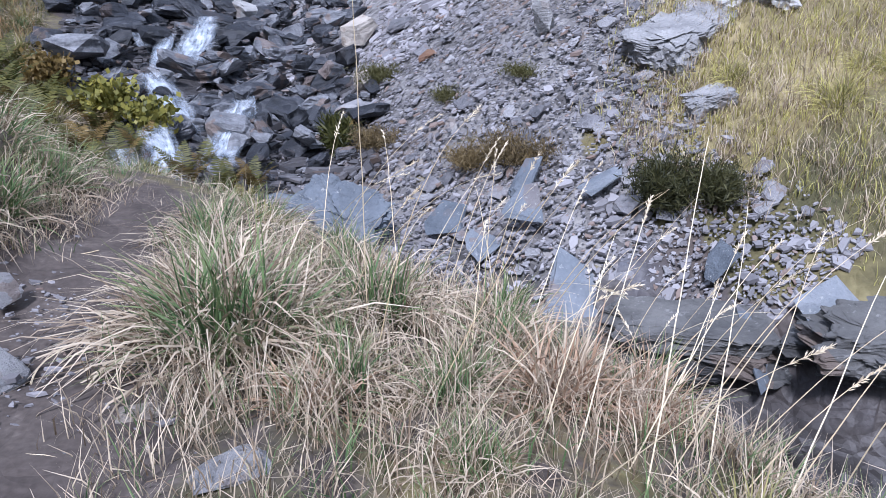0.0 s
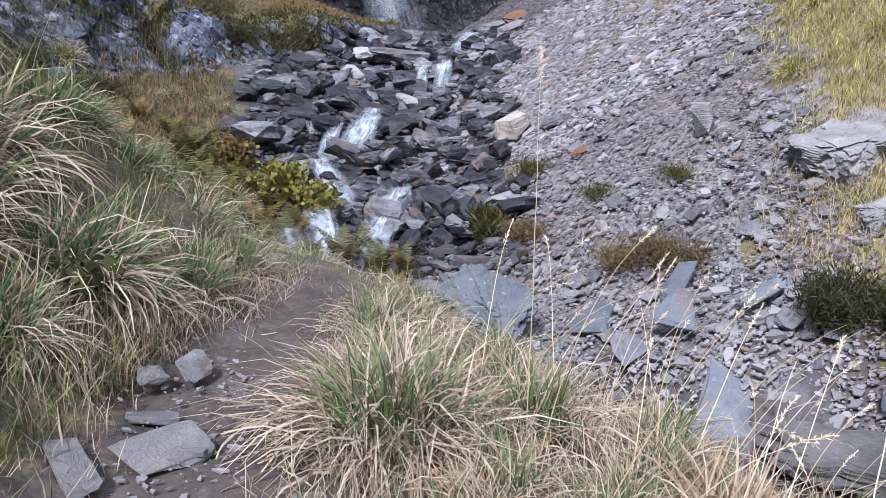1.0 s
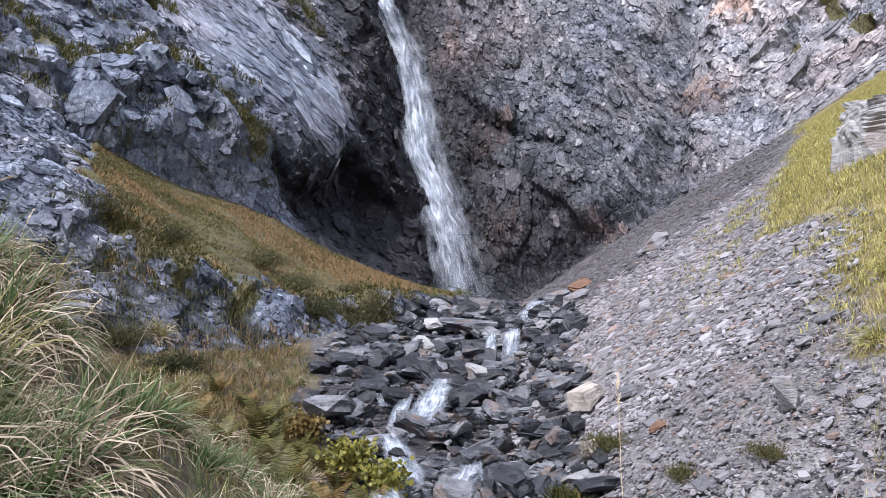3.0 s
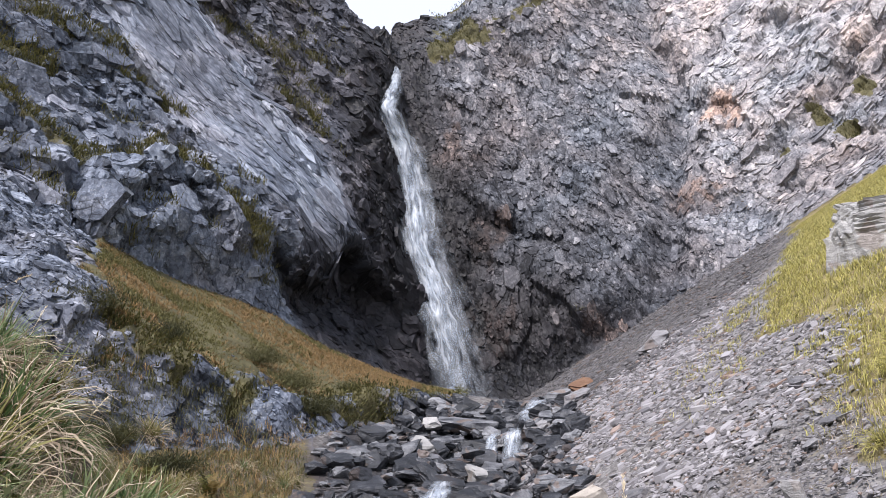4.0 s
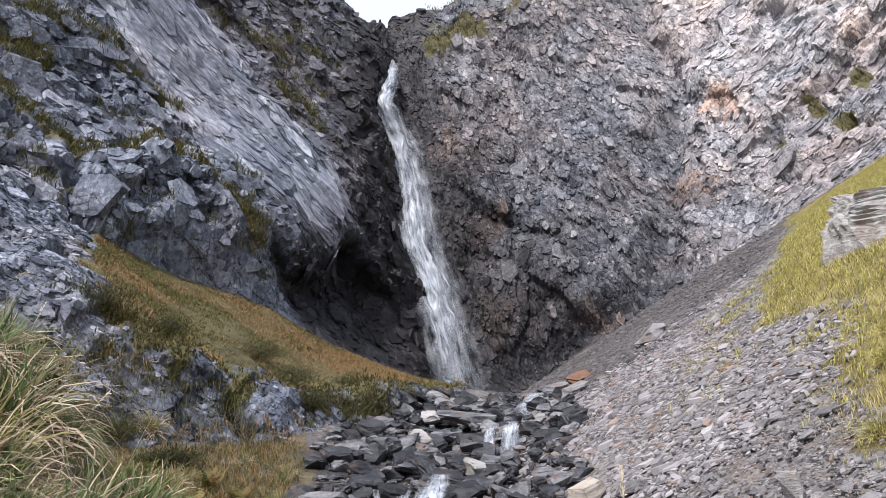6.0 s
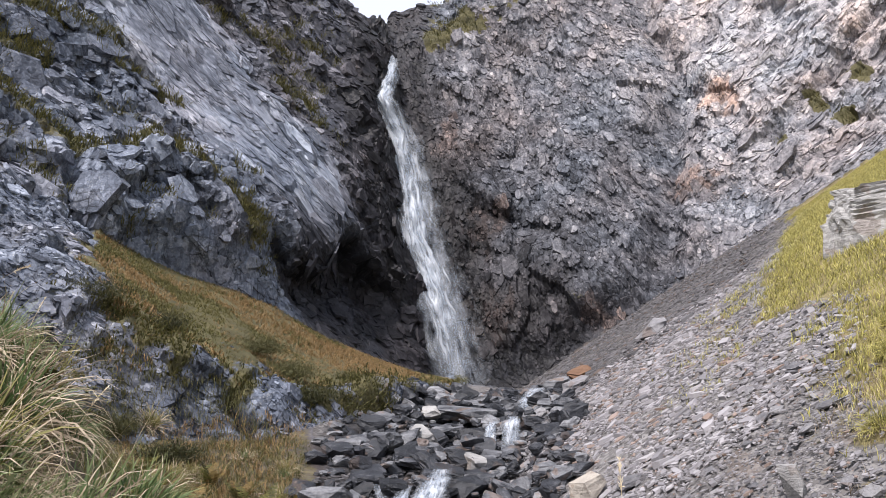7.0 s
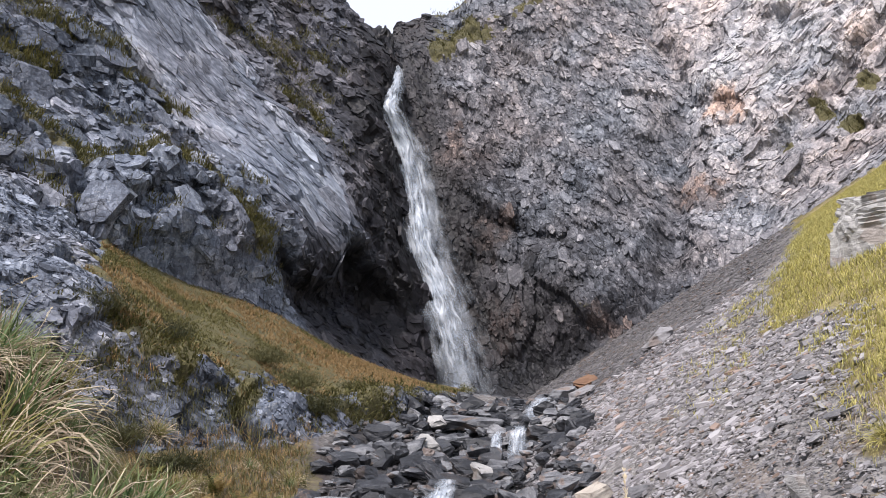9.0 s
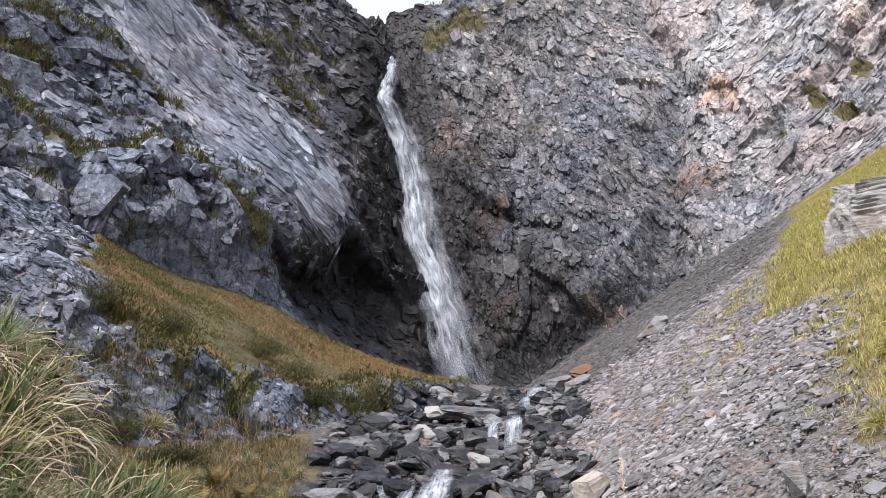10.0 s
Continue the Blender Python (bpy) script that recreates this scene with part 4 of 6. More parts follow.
# the undercut shelf over the dark stream
for seed, x, y, yaw, tilt, dims, lift in ((341, 3.9, 4.5, -42, 8, (1.7, 0.8, 0.40), 0.22), (342, 4.8, 3.4, -30, 8, (1.6, 0.8, 0.4), 0.24), (343, 3.2, 5.25, -48, 10, (1.0, 0.7, 0.36), 0.18)):
    set_layers("rock_shelf", seed, x, y, lift, yaw, tilt, -4, dims, SHELF_SLATE, "long dark slate shelf overhanging the stream", 3, 5, 1.6, 0.19)
# flat stones on the path
for seed, x, y, size, wide, yaw, tilt, mat_, lift in (
    (351, -0.66, 2.27, 0.40, 0.8, 40, 8, GREY_STONE, 0.0), (352, -0.87, 2.08, 0.40, 0.42, -52, 5, GREY_STONE, 0.03), (353, -0.86, 1.78, 0.30, 0.6, -15, 4, GREY_STONE, 0.0),
    (354, -0.67, 2.78, 0.22, 0.9, 60, 40, DRY_SLATE, 0.05), (355, -0.80, 2.66, 0.17, 0.8, 40, 40, DRY_SLATE, 0.04), (356, -0.74, 2.46, 0.24, 0.4, 10, 3, DRY_SLATE, 0.0),
    (357, 0.10, 1.62, 0.26, 0.8, 20, 5, GREY_STONE, 0.02), (358, -0.15, 1.98, 0.17, 0.7, 15, 5, PALE_STONE, 0.0), (359, -0.43, 2.45, 0.05, 0.8, 15, 5, PALE_STONE, 0.0),
    (360, -0.98, 1.6, 0.22, 0.8, 15, 5, DRY_SLATE, 0.0), (361, -0.55, 3.0, 0.07, 0.7, 35, 5, DRY_SLATE, 0.0), (362, -0.42, 3.05, 0.05, 0.7, 35, 5, PALE_STONE, 0.0),
):
    set_stone("path_stone", with_material(stone_mesh("path_stone", seed, 0.13 if tilt < 30 else 0.4, 2, 0.02, 20, 0.32 if tilt < 30 else 0.7, 0.02), mat_), x, y, size * 0.85, yaw, tilt, 0, 0.42, lift, "flat pale slate stone set in the trodden earth path", "stone", "stones on the path", 0.8, wide)
# outcrops on the grassy slope
set_crag("rock_outcrop", 401, 12.5, 18.3, -1.25, 25, 3, -3, (3.7, 3.2, 4.6), WHITE_CRAG, "whitish fractured rock outcrop standing in yellow grass", "rock", 6, 1.0, 0.075, 0.32)
set_crag("rock_outcrop", 402, 5.6, 7.7, -0.30, 15, 8, -20, (1.5, 1.1, 0.95), WHITE_CRAG, "low grey outcrop of fractured slate in dry grass", "rock", 6, 1.5, 0.13, 0.55)
set_crag("rock_outcrop", 403, 5.15, 6.5, 0.0, -10, 5, -20, (0.6, 0.45, 0.28), OUTCROP, "small grey slate outcrop in dry grass", "rock", 5, 2.0, 0.16, 0.6)
set_crag("rock_outcrop", 404, 6.75, 7.6, -0.34, 30, 4, -20, (1.5, 1.2, 0.95), WHITE_CRAG, "low grey outcrop of fractured slate in dry grass", "rock", 6, 1.5, 0.13, 0.55)

# ---- plants ----
def mesh_from(name, verts, quads, fields=None):
    """A mesh of blades and sheets (quads, shaded smooth) or of broken stone (triangles, shaded flat), with its fields."""
    me = bpy.data.meshes.new(name)
    faces = np.asarray(quads, np.int32)
    me.vertices.add(len(verts))
    me.vertices.foreach_set("co", np.asarray(verts, np.float32).ravel())
    k = faces.shape[1]
    me.loops.add(faces.size)
    me.loops.foreach_set("vertex_index", faces.ravel())
    me.polygons.add(len(faces))
    me.polygons.foreach_set("loop_start", (np.arange(len(faces)) * k).astype(np.int32))
    if k == 3:
        me.attributes.new("sharp_face", "BOOLEAN", "FACE").data.foreach_set("value", np.ones(len(faces), bool))
    me.update(calc_edges=True)
    for key, values in (fields or {}).items():
        me.attributes.new(key, "FLOAT", "POINT").data.foreach_set("value", np.asarray(values, np.float32))
    return me


def blades(root, heading, lean, length, width, droop, knots, r):
    """Curved, tapering blades of grass. root (n, 3), heading and lean in radians, droop: how far they bend over. Returns verts, quads, height along each blade."""
    n = len(root)
    s = np.linspace(0, 1, knots)
    ang = lean[:, None] + droop[:, None] * s[None, :] ** 1.5
    ds = length[:, None] / (knots - 1)
    hor = np.concatenate([np.zeros((n, 1)), np.cumsum(np.sin(ang[:, :-1]) * ds, axis=1)], axis=1)
    up = np.concatenate([np.zeros((n, 1)), np.cumsum(np.cos(ang[:, :-1]) * ds, axis=1)], axis=1)
    sway = r.normal(0, 0.10, n)[:, None] * s[None, :] ** 2 * length[:, None]
    c, d = np.cos(heading)[:, None], np.sin(heading)[:, None]
    mid = np.stack([root[:, 0:1] + c * hor - d * sway, root[:, 1:2] + d * hor + c * sway, root[:, 2:3] + up], -1)
    half = 0.5 * width[:, None] * np.clip(1.05 - s[None, :] ** 2.0, 0.08, 1)
    twist = r.uniform(-0.9, 0.9, n)[:, None]
    side = np.stack([-d * np.cos(twist) + 0 * half, c * np.cos(twist) + 0 * half, np.sin(twist) + 0 * half], -1)
    verts = np.stack([mid - side * half[..., None], mid + side * half[..., None]], 2).reshape(-1, 3)
    base = (np.arange(n) * knots * 2)[:, None] + (np.arange(knots - 1) * 2)[None, :]
    quads = np.stack([base, base + 1, base + 3, base + 2], -1).reshape(-1, 4)
    return verts, quads, np.repeat(np.tile(s, n), 2)


def blade_material(name, base, low, high, tip, spread=0.5, glow=0.25):
    """Blades that run from low to high at random, darker at the root as painted shade, and bleached at the tip."""
    n = Nodes(name)
    along, each = n.field("along"), n.island()
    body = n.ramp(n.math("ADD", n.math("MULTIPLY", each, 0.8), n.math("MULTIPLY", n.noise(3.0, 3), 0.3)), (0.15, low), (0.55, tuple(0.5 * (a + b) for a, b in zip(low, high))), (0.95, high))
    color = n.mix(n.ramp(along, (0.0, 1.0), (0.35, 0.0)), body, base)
    color = n.mix(n.math("MULTIPLY", n.ramp(along, (0.55, 0.0), (1.0, 1.0)), spread), color, tip)
    n.bsdf.inputs["Subsurface Weight"].default_value = 0.0
    soft = n.add("ShaderNodeBsdfTranslucent")
    n.put(soft.inputs["Color"], color)
    join = n.add("ShaderNodeMixShader")
    join.inputs[0].default_value = glow
    n.tree.links.new(n.bsdf.outputs[0], join.inputs[1])
    n.tree.links.new(soft.outputs[0], join.inputs[2])
    n.tree.links.new(join.outputs[0], n.tree.nodes["Material Output"].inputs[0])
    return n.done(color, 0.62, None, 0.35)


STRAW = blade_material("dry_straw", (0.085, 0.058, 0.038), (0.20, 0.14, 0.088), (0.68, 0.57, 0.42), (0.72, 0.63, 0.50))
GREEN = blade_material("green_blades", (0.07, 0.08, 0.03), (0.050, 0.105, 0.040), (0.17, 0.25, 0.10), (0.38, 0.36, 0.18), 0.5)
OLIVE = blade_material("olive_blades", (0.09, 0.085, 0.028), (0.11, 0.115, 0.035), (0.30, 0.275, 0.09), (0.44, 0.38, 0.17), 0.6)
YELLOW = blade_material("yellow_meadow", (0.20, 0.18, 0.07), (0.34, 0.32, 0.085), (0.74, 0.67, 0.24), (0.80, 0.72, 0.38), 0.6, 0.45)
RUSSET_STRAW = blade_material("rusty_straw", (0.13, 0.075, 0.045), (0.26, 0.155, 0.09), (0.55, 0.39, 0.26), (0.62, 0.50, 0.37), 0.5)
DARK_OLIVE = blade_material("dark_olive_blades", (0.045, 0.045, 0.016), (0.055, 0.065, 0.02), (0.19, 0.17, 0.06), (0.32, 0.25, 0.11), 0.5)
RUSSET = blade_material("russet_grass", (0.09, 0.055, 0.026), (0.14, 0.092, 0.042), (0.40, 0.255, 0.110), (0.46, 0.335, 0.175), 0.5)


def tuft_mesh(name, seed, count, length, spread, droop=(0.6, 1.9), width=0.006, lean=0.5, knots=5):
    r = np.random.default_rng(seed)
    ang, rad = r.uniform(0, 2 * np.pi, count), spread * np.sqrt(r.uniform(0, 1, count))
    root = np.stack([rad * np.cos(ang), rad * np.sin(ang), np.full(count, -0.03)], -1)
    heading = ang + r.normal(0, 1.25, count)
    tilt = np.clip(r.normal(lean * 0.6, 0.38, count) + lean * rad / spread, 0.0, 1.3)
    return mesh_from(name, *(lambda v, q, s: (v, q, {"along": s}))(*blades(root, heading, tilt, length * r.uniform(0.5, 1.1, count), width * r.uniform(0.6, 1.3, count), r.uniform(*droop, count), knots, r)))


def tussock_kind(seed, dry, green, length, spread, mats=(STRAW, GREEN), width=0.010, droop=(0.7, 2.0)):
    """A tussock with a skirt of dry blades and a tuft of fresh ones."""
    root = new("grass_tussock")
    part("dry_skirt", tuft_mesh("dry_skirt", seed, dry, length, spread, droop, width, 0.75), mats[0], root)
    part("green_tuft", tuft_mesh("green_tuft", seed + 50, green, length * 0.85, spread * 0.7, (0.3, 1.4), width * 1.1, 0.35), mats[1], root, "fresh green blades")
    return root


def spread_tussocks(kinds, places, label, group):
    for k, (x, y, size, turn) in enumerate(places):
        m = Matrix.Translation((x, y, height(x, y) - 0.01)) @ Vector((0, 0, 1)).rotation_difference(Vector((0, 0, 1)).lerp(slope_normal(x, y), 0.55)).to_matrix().to_4x4() @ pose(0, 0, 0, 0, 0, turn)
        ob = copy_thing(kinds[k % len(kinds)], m)
        ob.scale = (size, size, size)
        tagged(ob, label, "grass", group)


rg = random.Random(17)
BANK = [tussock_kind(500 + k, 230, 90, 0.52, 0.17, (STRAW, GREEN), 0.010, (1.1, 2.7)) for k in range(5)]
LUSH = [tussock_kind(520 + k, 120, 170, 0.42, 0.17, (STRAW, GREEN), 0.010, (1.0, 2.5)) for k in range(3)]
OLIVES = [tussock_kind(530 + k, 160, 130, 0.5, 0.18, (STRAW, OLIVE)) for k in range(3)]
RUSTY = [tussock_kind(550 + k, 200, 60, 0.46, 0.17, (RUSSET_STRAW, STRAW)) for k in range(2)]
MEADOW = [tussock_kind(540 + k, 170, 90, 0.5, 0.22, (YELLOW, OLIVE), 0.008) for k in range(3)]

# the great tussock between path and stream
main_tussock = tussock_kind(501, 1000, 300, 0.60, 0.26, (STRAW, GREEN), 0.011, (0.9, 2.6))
main_tussock.matrix_world = pose(0.12, 2.42, height(0.12, 2.42) - 0.05)
tagged(main_tussock, "large tussock with green heart and drooping straw blades", "grass")

places = []
while len(places) < 130:
    x, y = rg.uniform(-4.6, -0.8), rg.uniform(0.8, 9.0)
    b = float(beside(np.array([x]), np.array([y]), BANK_TOE)[0])
    if (0.16 if y < 3.3 else 0.05) < b < 3.0 and y > 0.9 - 0.2 * x:
        places.append((x, y, rg.uniform(0.7, 1.2) if b > 0.4 else rg.uniform(0.4, 0.65), rg.uniform(0, 360)))
places += [(-0.85, 3.55, 0.9, 10), (-0.72, 4.1, 0.8, 75), (-0.8, 4.8, 0.8, 15), (-1.15, 3.2, 1.0, 80), (-1.0, 4.3, 0.95, 140), (-0.75, 4.75, 0.8, 30), (-0.45, 4.5, 0.6, 200), (-1.4, 4.6, 1.0, 60), (-1.25, 2.6, 0.7, 100), (-1.4, 2.2, 0.75, 10), (-1.3, 1.9, 0.6, 50), (-0.35, 4.95, 0.7, 20), (-0.7, 5.3, 0.8, 90), (0.1, 4.4, 0.6, 33)]
spread_tussocks([*BANK, LUSH[0], BANK[1], LUSH[1], LUSH[0], OLIVES[0], LUSH[2], LUSH[1]], places, "drooping tussock of straw and green grass on the bank", "tussocks on the bank")
places = []
while len(places) < 90:
    x, y = rg.uniform(-0.6, 2.6), rg.uniform(0.7, 7.0)
    v = float(beside(np.array([x]), np.array([y]), VERGE)[0])
    on_path = abs(x - float(path_x(y))) < np.interp(y, (2.5, 3.5), (0.42, 0.30)) and y < 4.1
    if -1.0 < v < 1.1 and not on_path and math.hypot(x, y) > 1.15 and math.hypot(x - 0.08, y - 2.62) > 0.3:
        places.append((x, y, rg.uniform(0.35, 0.85), rg.uniform(0, 360)))
spread_tussocks([BANK[0], RUSTY[0], BANK[2], BANK[4], RUSTY[1], OLIVES[1], BANK[3]], places, "bleached grass tussock on the verge above the stream", "tussocks on the verge")
places = []
while len(places) < 45:
    x, y = rg.uniform(-9, 0.2), rg.uniform(6.5, 19)
    b = float(beside(np.array([x]), np.array([y]), BANK_TOE)[0])
    c = float(beside(np.array([x]), np.array([y]), CRAG_TOE)[0])
    if b < 0.2 and c < 1.0 and x < np.interp(y, (6.5, 9, 14, 19), (-0.2, -0.6, -2.9, -3.6)):
        places.append((x, y, rg.uniform(0.8, 1.4), rg.uniform(0, 360)))
spread_tussocks([OLIVES[0], OLIVES[1], OLIVES[2], LUSH[1], BANK[2]], places, "olive and straw grass tussock on the valley floor", "tussocks on the valley floor")
places = []
while len(places) < 30:
    y = rg.uniform(2.5, 13)
    x = rg.uniform(4.0, 11)
    edge = float(stream_x(y)) + np.interp(y, (2, 6, 8.7, 12, 14.5), (2.0, 2.75, 4.2, 5.8, 7.6))
    if x > edge and x < edge + 4:
        places.append((x, y, rg.uniform(0.6, 1.0), rg.uniform(0, 360)))
spread_tussocks(MEADOW, places, "yellowed grass tussock on the sunny slope", "tussocks on the slope")
for ob in (*BANK, *LUSH, *OLIVES, *MEADOW, *RUSTY):
    for o in (*ob.children_recursive, ob):
        bpy.data.objects.remove(o)


def sward(name, label, material, count, inside, box, length, per, seed, width=0.02, droop=(0.5, 1.6)):
    """A whole stretch of grass that nobody could count, in one mesh."""
    r = np.random.default_rng(seed)
    xs, ys = np.empty(0), np.empty(0)
    while len(xs) < count:
        x, y = r.uniform(box[0], box[1], count * 2), r.uniform(box[2], box[3], count * 2)
        keep = inside(x, y, r)
        xs, ys = np.concatenate([xs, x[keep]]), np.concatenate([ys, y[keep]])
    xs, ys = np.repeat(xs[:count], per), np.repeat(ys[:count], per)
    n = len(xs)
    xs, ys = xs + r.normal(0, length * 0.12, n), ys + r.normal(0, length * 0.12, n)
    root = np.stack([xs, ys, land(xs, ys)[0] - 0.03], -1)
    v, q, s = blades(root, r.uniform(0, 2 * np.pi, n), np.abs(r.normal(0.25, 0.2, n)), length * r.uniform(0.5, 1.2, n), width * r.uniform(0.6, 1.3, n), r.uniform(*droop, n), 3, r)
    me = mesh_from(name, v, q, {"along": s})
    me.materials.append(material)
    return tagged(new(name, me), label, "grass", kind="stuff")


def on_meadow(x, y, r):
    edge = np.interp(y, (2, 6, 8.7, 11.3, 13, 15, 18, 21, 23, 26, 31.6, 38, 46), (2.0, 2.65, 4.0, 5.5, 6.3, 7.1, 7.6, 7.9, 8.8, 10.5, 13.2, 16, 18.3))
    g = fbm(x / 3.0, y / 3.0, land(x, y)[0] / 3.0, 4, 61)
    d = x - stream_x(y) - edge - 0.8 * g
    thin = 1.7 * step(12, 15, y) * step(27, 23, y) * (fbm(x / 1.1, y / 1.1, 0 * x, 3, 63) > 0.15)
    return (d > r.normal(0.1, 0.28, len(x)) - thin * np.abs(r.normal(0, 1, len(x)))) & (d < 8)


def on_ledge(x, y, r):
    c, b = beside(x, y, CRAG_TOE), beside(x, y, CLIFF_LEFT)
    g = fbm(x / 3.0, y / 3.0, land(x, y)[0] / 3.0, 4, 61)
    return (land(x, y)[2]["shelf"] + 0.9 * g > r.normal(-0.1, 0.35, len(x))) & (c > 0) & (b < -0.1) & (y + 2.04 * x + 2.0 * g > 0)


def on_brown_ledge(x, y, r):
    return on_ledge(x, y, r) & (fbm(x / 2.2, y / 2.2, 0 * x, 3, 65) > r.normal(-0.35, 0.15, len(x)))


def on_green_ledge(x, y, r):
    return on_ledge(x, y, r) & (fbm(x / 2.2, y / 2.2, 0 * x, 3, 65) < r.normal(-0.22, 0.18, len(x)))


def on_path_edge(x, y, r):
    v, b = beside(x, y, VERGE), beside(x, y, BANK_TOE)
    d = np.abs(x - path_x(y))
    return (v > np.where(y < 4.2, -1.9, -1.1)) & (b < 0.4) & (x < stream_x(y) - 0.35) & ((d + r.normal(0, 0.07, len(x)) > np.interp(y, (2.5, 4.2), (0.36, 0.20))) | (y > r.normal(4.4, 0.25, len(x)))) & (np.hypot(x, y) > 0.9)


def on_fringe(x, y, r):
    d = np.abs(x - path_x(y))
    return (d > np.interp(y, (2.4, 3.4, 4.0, 4.4), (0.42, 0.26, 0.12, -0.2)) + r.normal(0, 0.06, len(x))) & (d < 0.85) & (beside(x, y, BANK_TOE) < 0.3)


def on_floor(x, y, r):
    b, c = beside(x, y, BANK_TOE), beside(x, y, CRAG_TOE)
    return (b < 0.5) & (c < 2.5) & (x < np.interp(y, (6.5, 9, 14, 24), (-0.2, -0.5, -2.7, -4.0)))


def on_foot(x, y, r):
    b, c = beside(x, y, BANK_TOE), beside(x, y, CRAG_TOE)
    return (b < 0.5) & (c < 0.9) & (x < np.interp(y, (6.5, 9, 14, 24), (-0.2, -0.5, -2.9, -4.3)))


def on_bank(x, y, r):
    b = beside(x, y, BANK_TOE)
    return (b > 0) & (b < 4)


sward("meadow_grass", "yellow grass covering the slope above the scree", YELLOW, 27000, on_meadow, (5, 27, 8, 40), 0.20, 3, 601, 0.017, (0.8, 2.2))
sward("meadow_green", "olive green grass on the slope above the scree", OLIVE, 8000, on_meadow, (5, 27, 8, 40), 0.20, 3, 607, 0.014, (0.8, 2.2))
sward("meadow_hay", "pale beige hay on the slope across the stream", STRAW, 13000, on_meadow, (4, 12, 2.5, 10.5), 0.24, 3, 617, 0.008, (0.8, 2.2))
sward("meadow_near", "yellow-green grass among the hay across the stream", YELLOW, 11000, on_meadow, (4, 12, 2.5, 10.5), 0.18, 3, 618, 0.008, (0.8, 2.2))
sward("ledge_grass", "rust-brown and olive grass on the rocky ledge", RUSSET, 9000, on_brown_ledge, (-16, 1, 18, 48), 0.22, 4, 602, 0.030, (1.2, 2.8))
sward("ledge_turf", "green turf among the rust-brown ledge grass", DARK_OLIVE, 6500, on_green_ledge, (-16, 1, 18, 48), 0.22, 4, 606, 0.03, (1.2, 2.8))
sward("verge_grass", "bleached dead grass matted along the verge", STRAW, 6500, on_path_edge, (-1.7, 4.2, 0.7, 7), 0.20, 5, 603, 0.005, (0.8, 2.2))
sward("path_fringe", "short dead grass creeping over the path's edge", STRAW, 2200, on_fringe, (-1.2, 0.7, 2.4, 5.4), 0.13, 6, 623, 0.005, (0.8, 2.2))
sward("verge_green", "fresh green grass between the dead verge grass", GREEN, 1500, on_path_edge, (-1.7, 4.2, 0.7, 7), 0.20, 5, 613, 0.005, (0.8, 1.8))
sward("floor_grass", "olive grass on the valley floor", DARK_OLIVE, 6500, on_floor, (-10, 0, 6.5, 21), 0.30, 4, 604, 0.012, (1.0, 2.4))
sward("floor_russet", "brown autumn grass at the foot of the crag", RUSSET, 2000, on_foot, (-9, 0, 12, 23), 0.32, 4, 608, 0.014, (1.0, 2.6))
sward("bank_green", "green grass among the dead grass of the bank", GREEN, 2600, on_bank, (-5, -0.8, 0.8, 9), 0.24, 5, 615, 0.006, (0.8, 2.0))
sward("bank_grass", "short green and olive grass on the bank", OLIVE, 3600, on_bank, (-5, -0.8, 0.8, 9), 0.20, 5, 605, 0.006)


# ---- ferns ----
def leaf_material(name, low, high):
    n = Nodes(name)
    color = n.ramp(n.math("ADD", n.math("MULTIPLY", n.island(), 0.6), n.math("MULTIPLY", n.each(), 0.4)), (0.1, low), (0.9, high))
    soft = n.add("ShaderNodeBsdfTranslucent")
    n.put(soft.inputs["Color"], color)
    join = n.add("ShaderNodeMixShader")
    join.inputs[0].default_value = 0.3
    n.tree.links.new(n.bsdf.outputs[0], join.inputs[1])
    n.tree.links.new(soft.outputs[0], join.inputs[2])
    n.tree.links.new(join.outputs[0], n.tree.nodes["Material Output"].inputs[0])
    return n.done(color, 0.55, None, 0.35)


FERN_GREEN = leaf_material("fern_green", (0.035, 0.042, 0.012), (0.15, 0.14, 0.035))
FERN_BROWN = leaf_material("fern_brown", (0.085, 0.055, 0.02), (0.25, 0.175, 0.055))
LEAF_YELLOW = leaf_material("yellowing_leaves", (0.06, 0.08, 0.02), (0.34, 0.30, 0.065))
HEATHER = leaf_material("heather", (0.026, 0.030, 0.012), (0.12, 0.115, 0.045))
HEATH_BROWN = leaf_material("brown_heath", (0.085, 0.062, 0.030), (0.25, 0.185, 0.085))


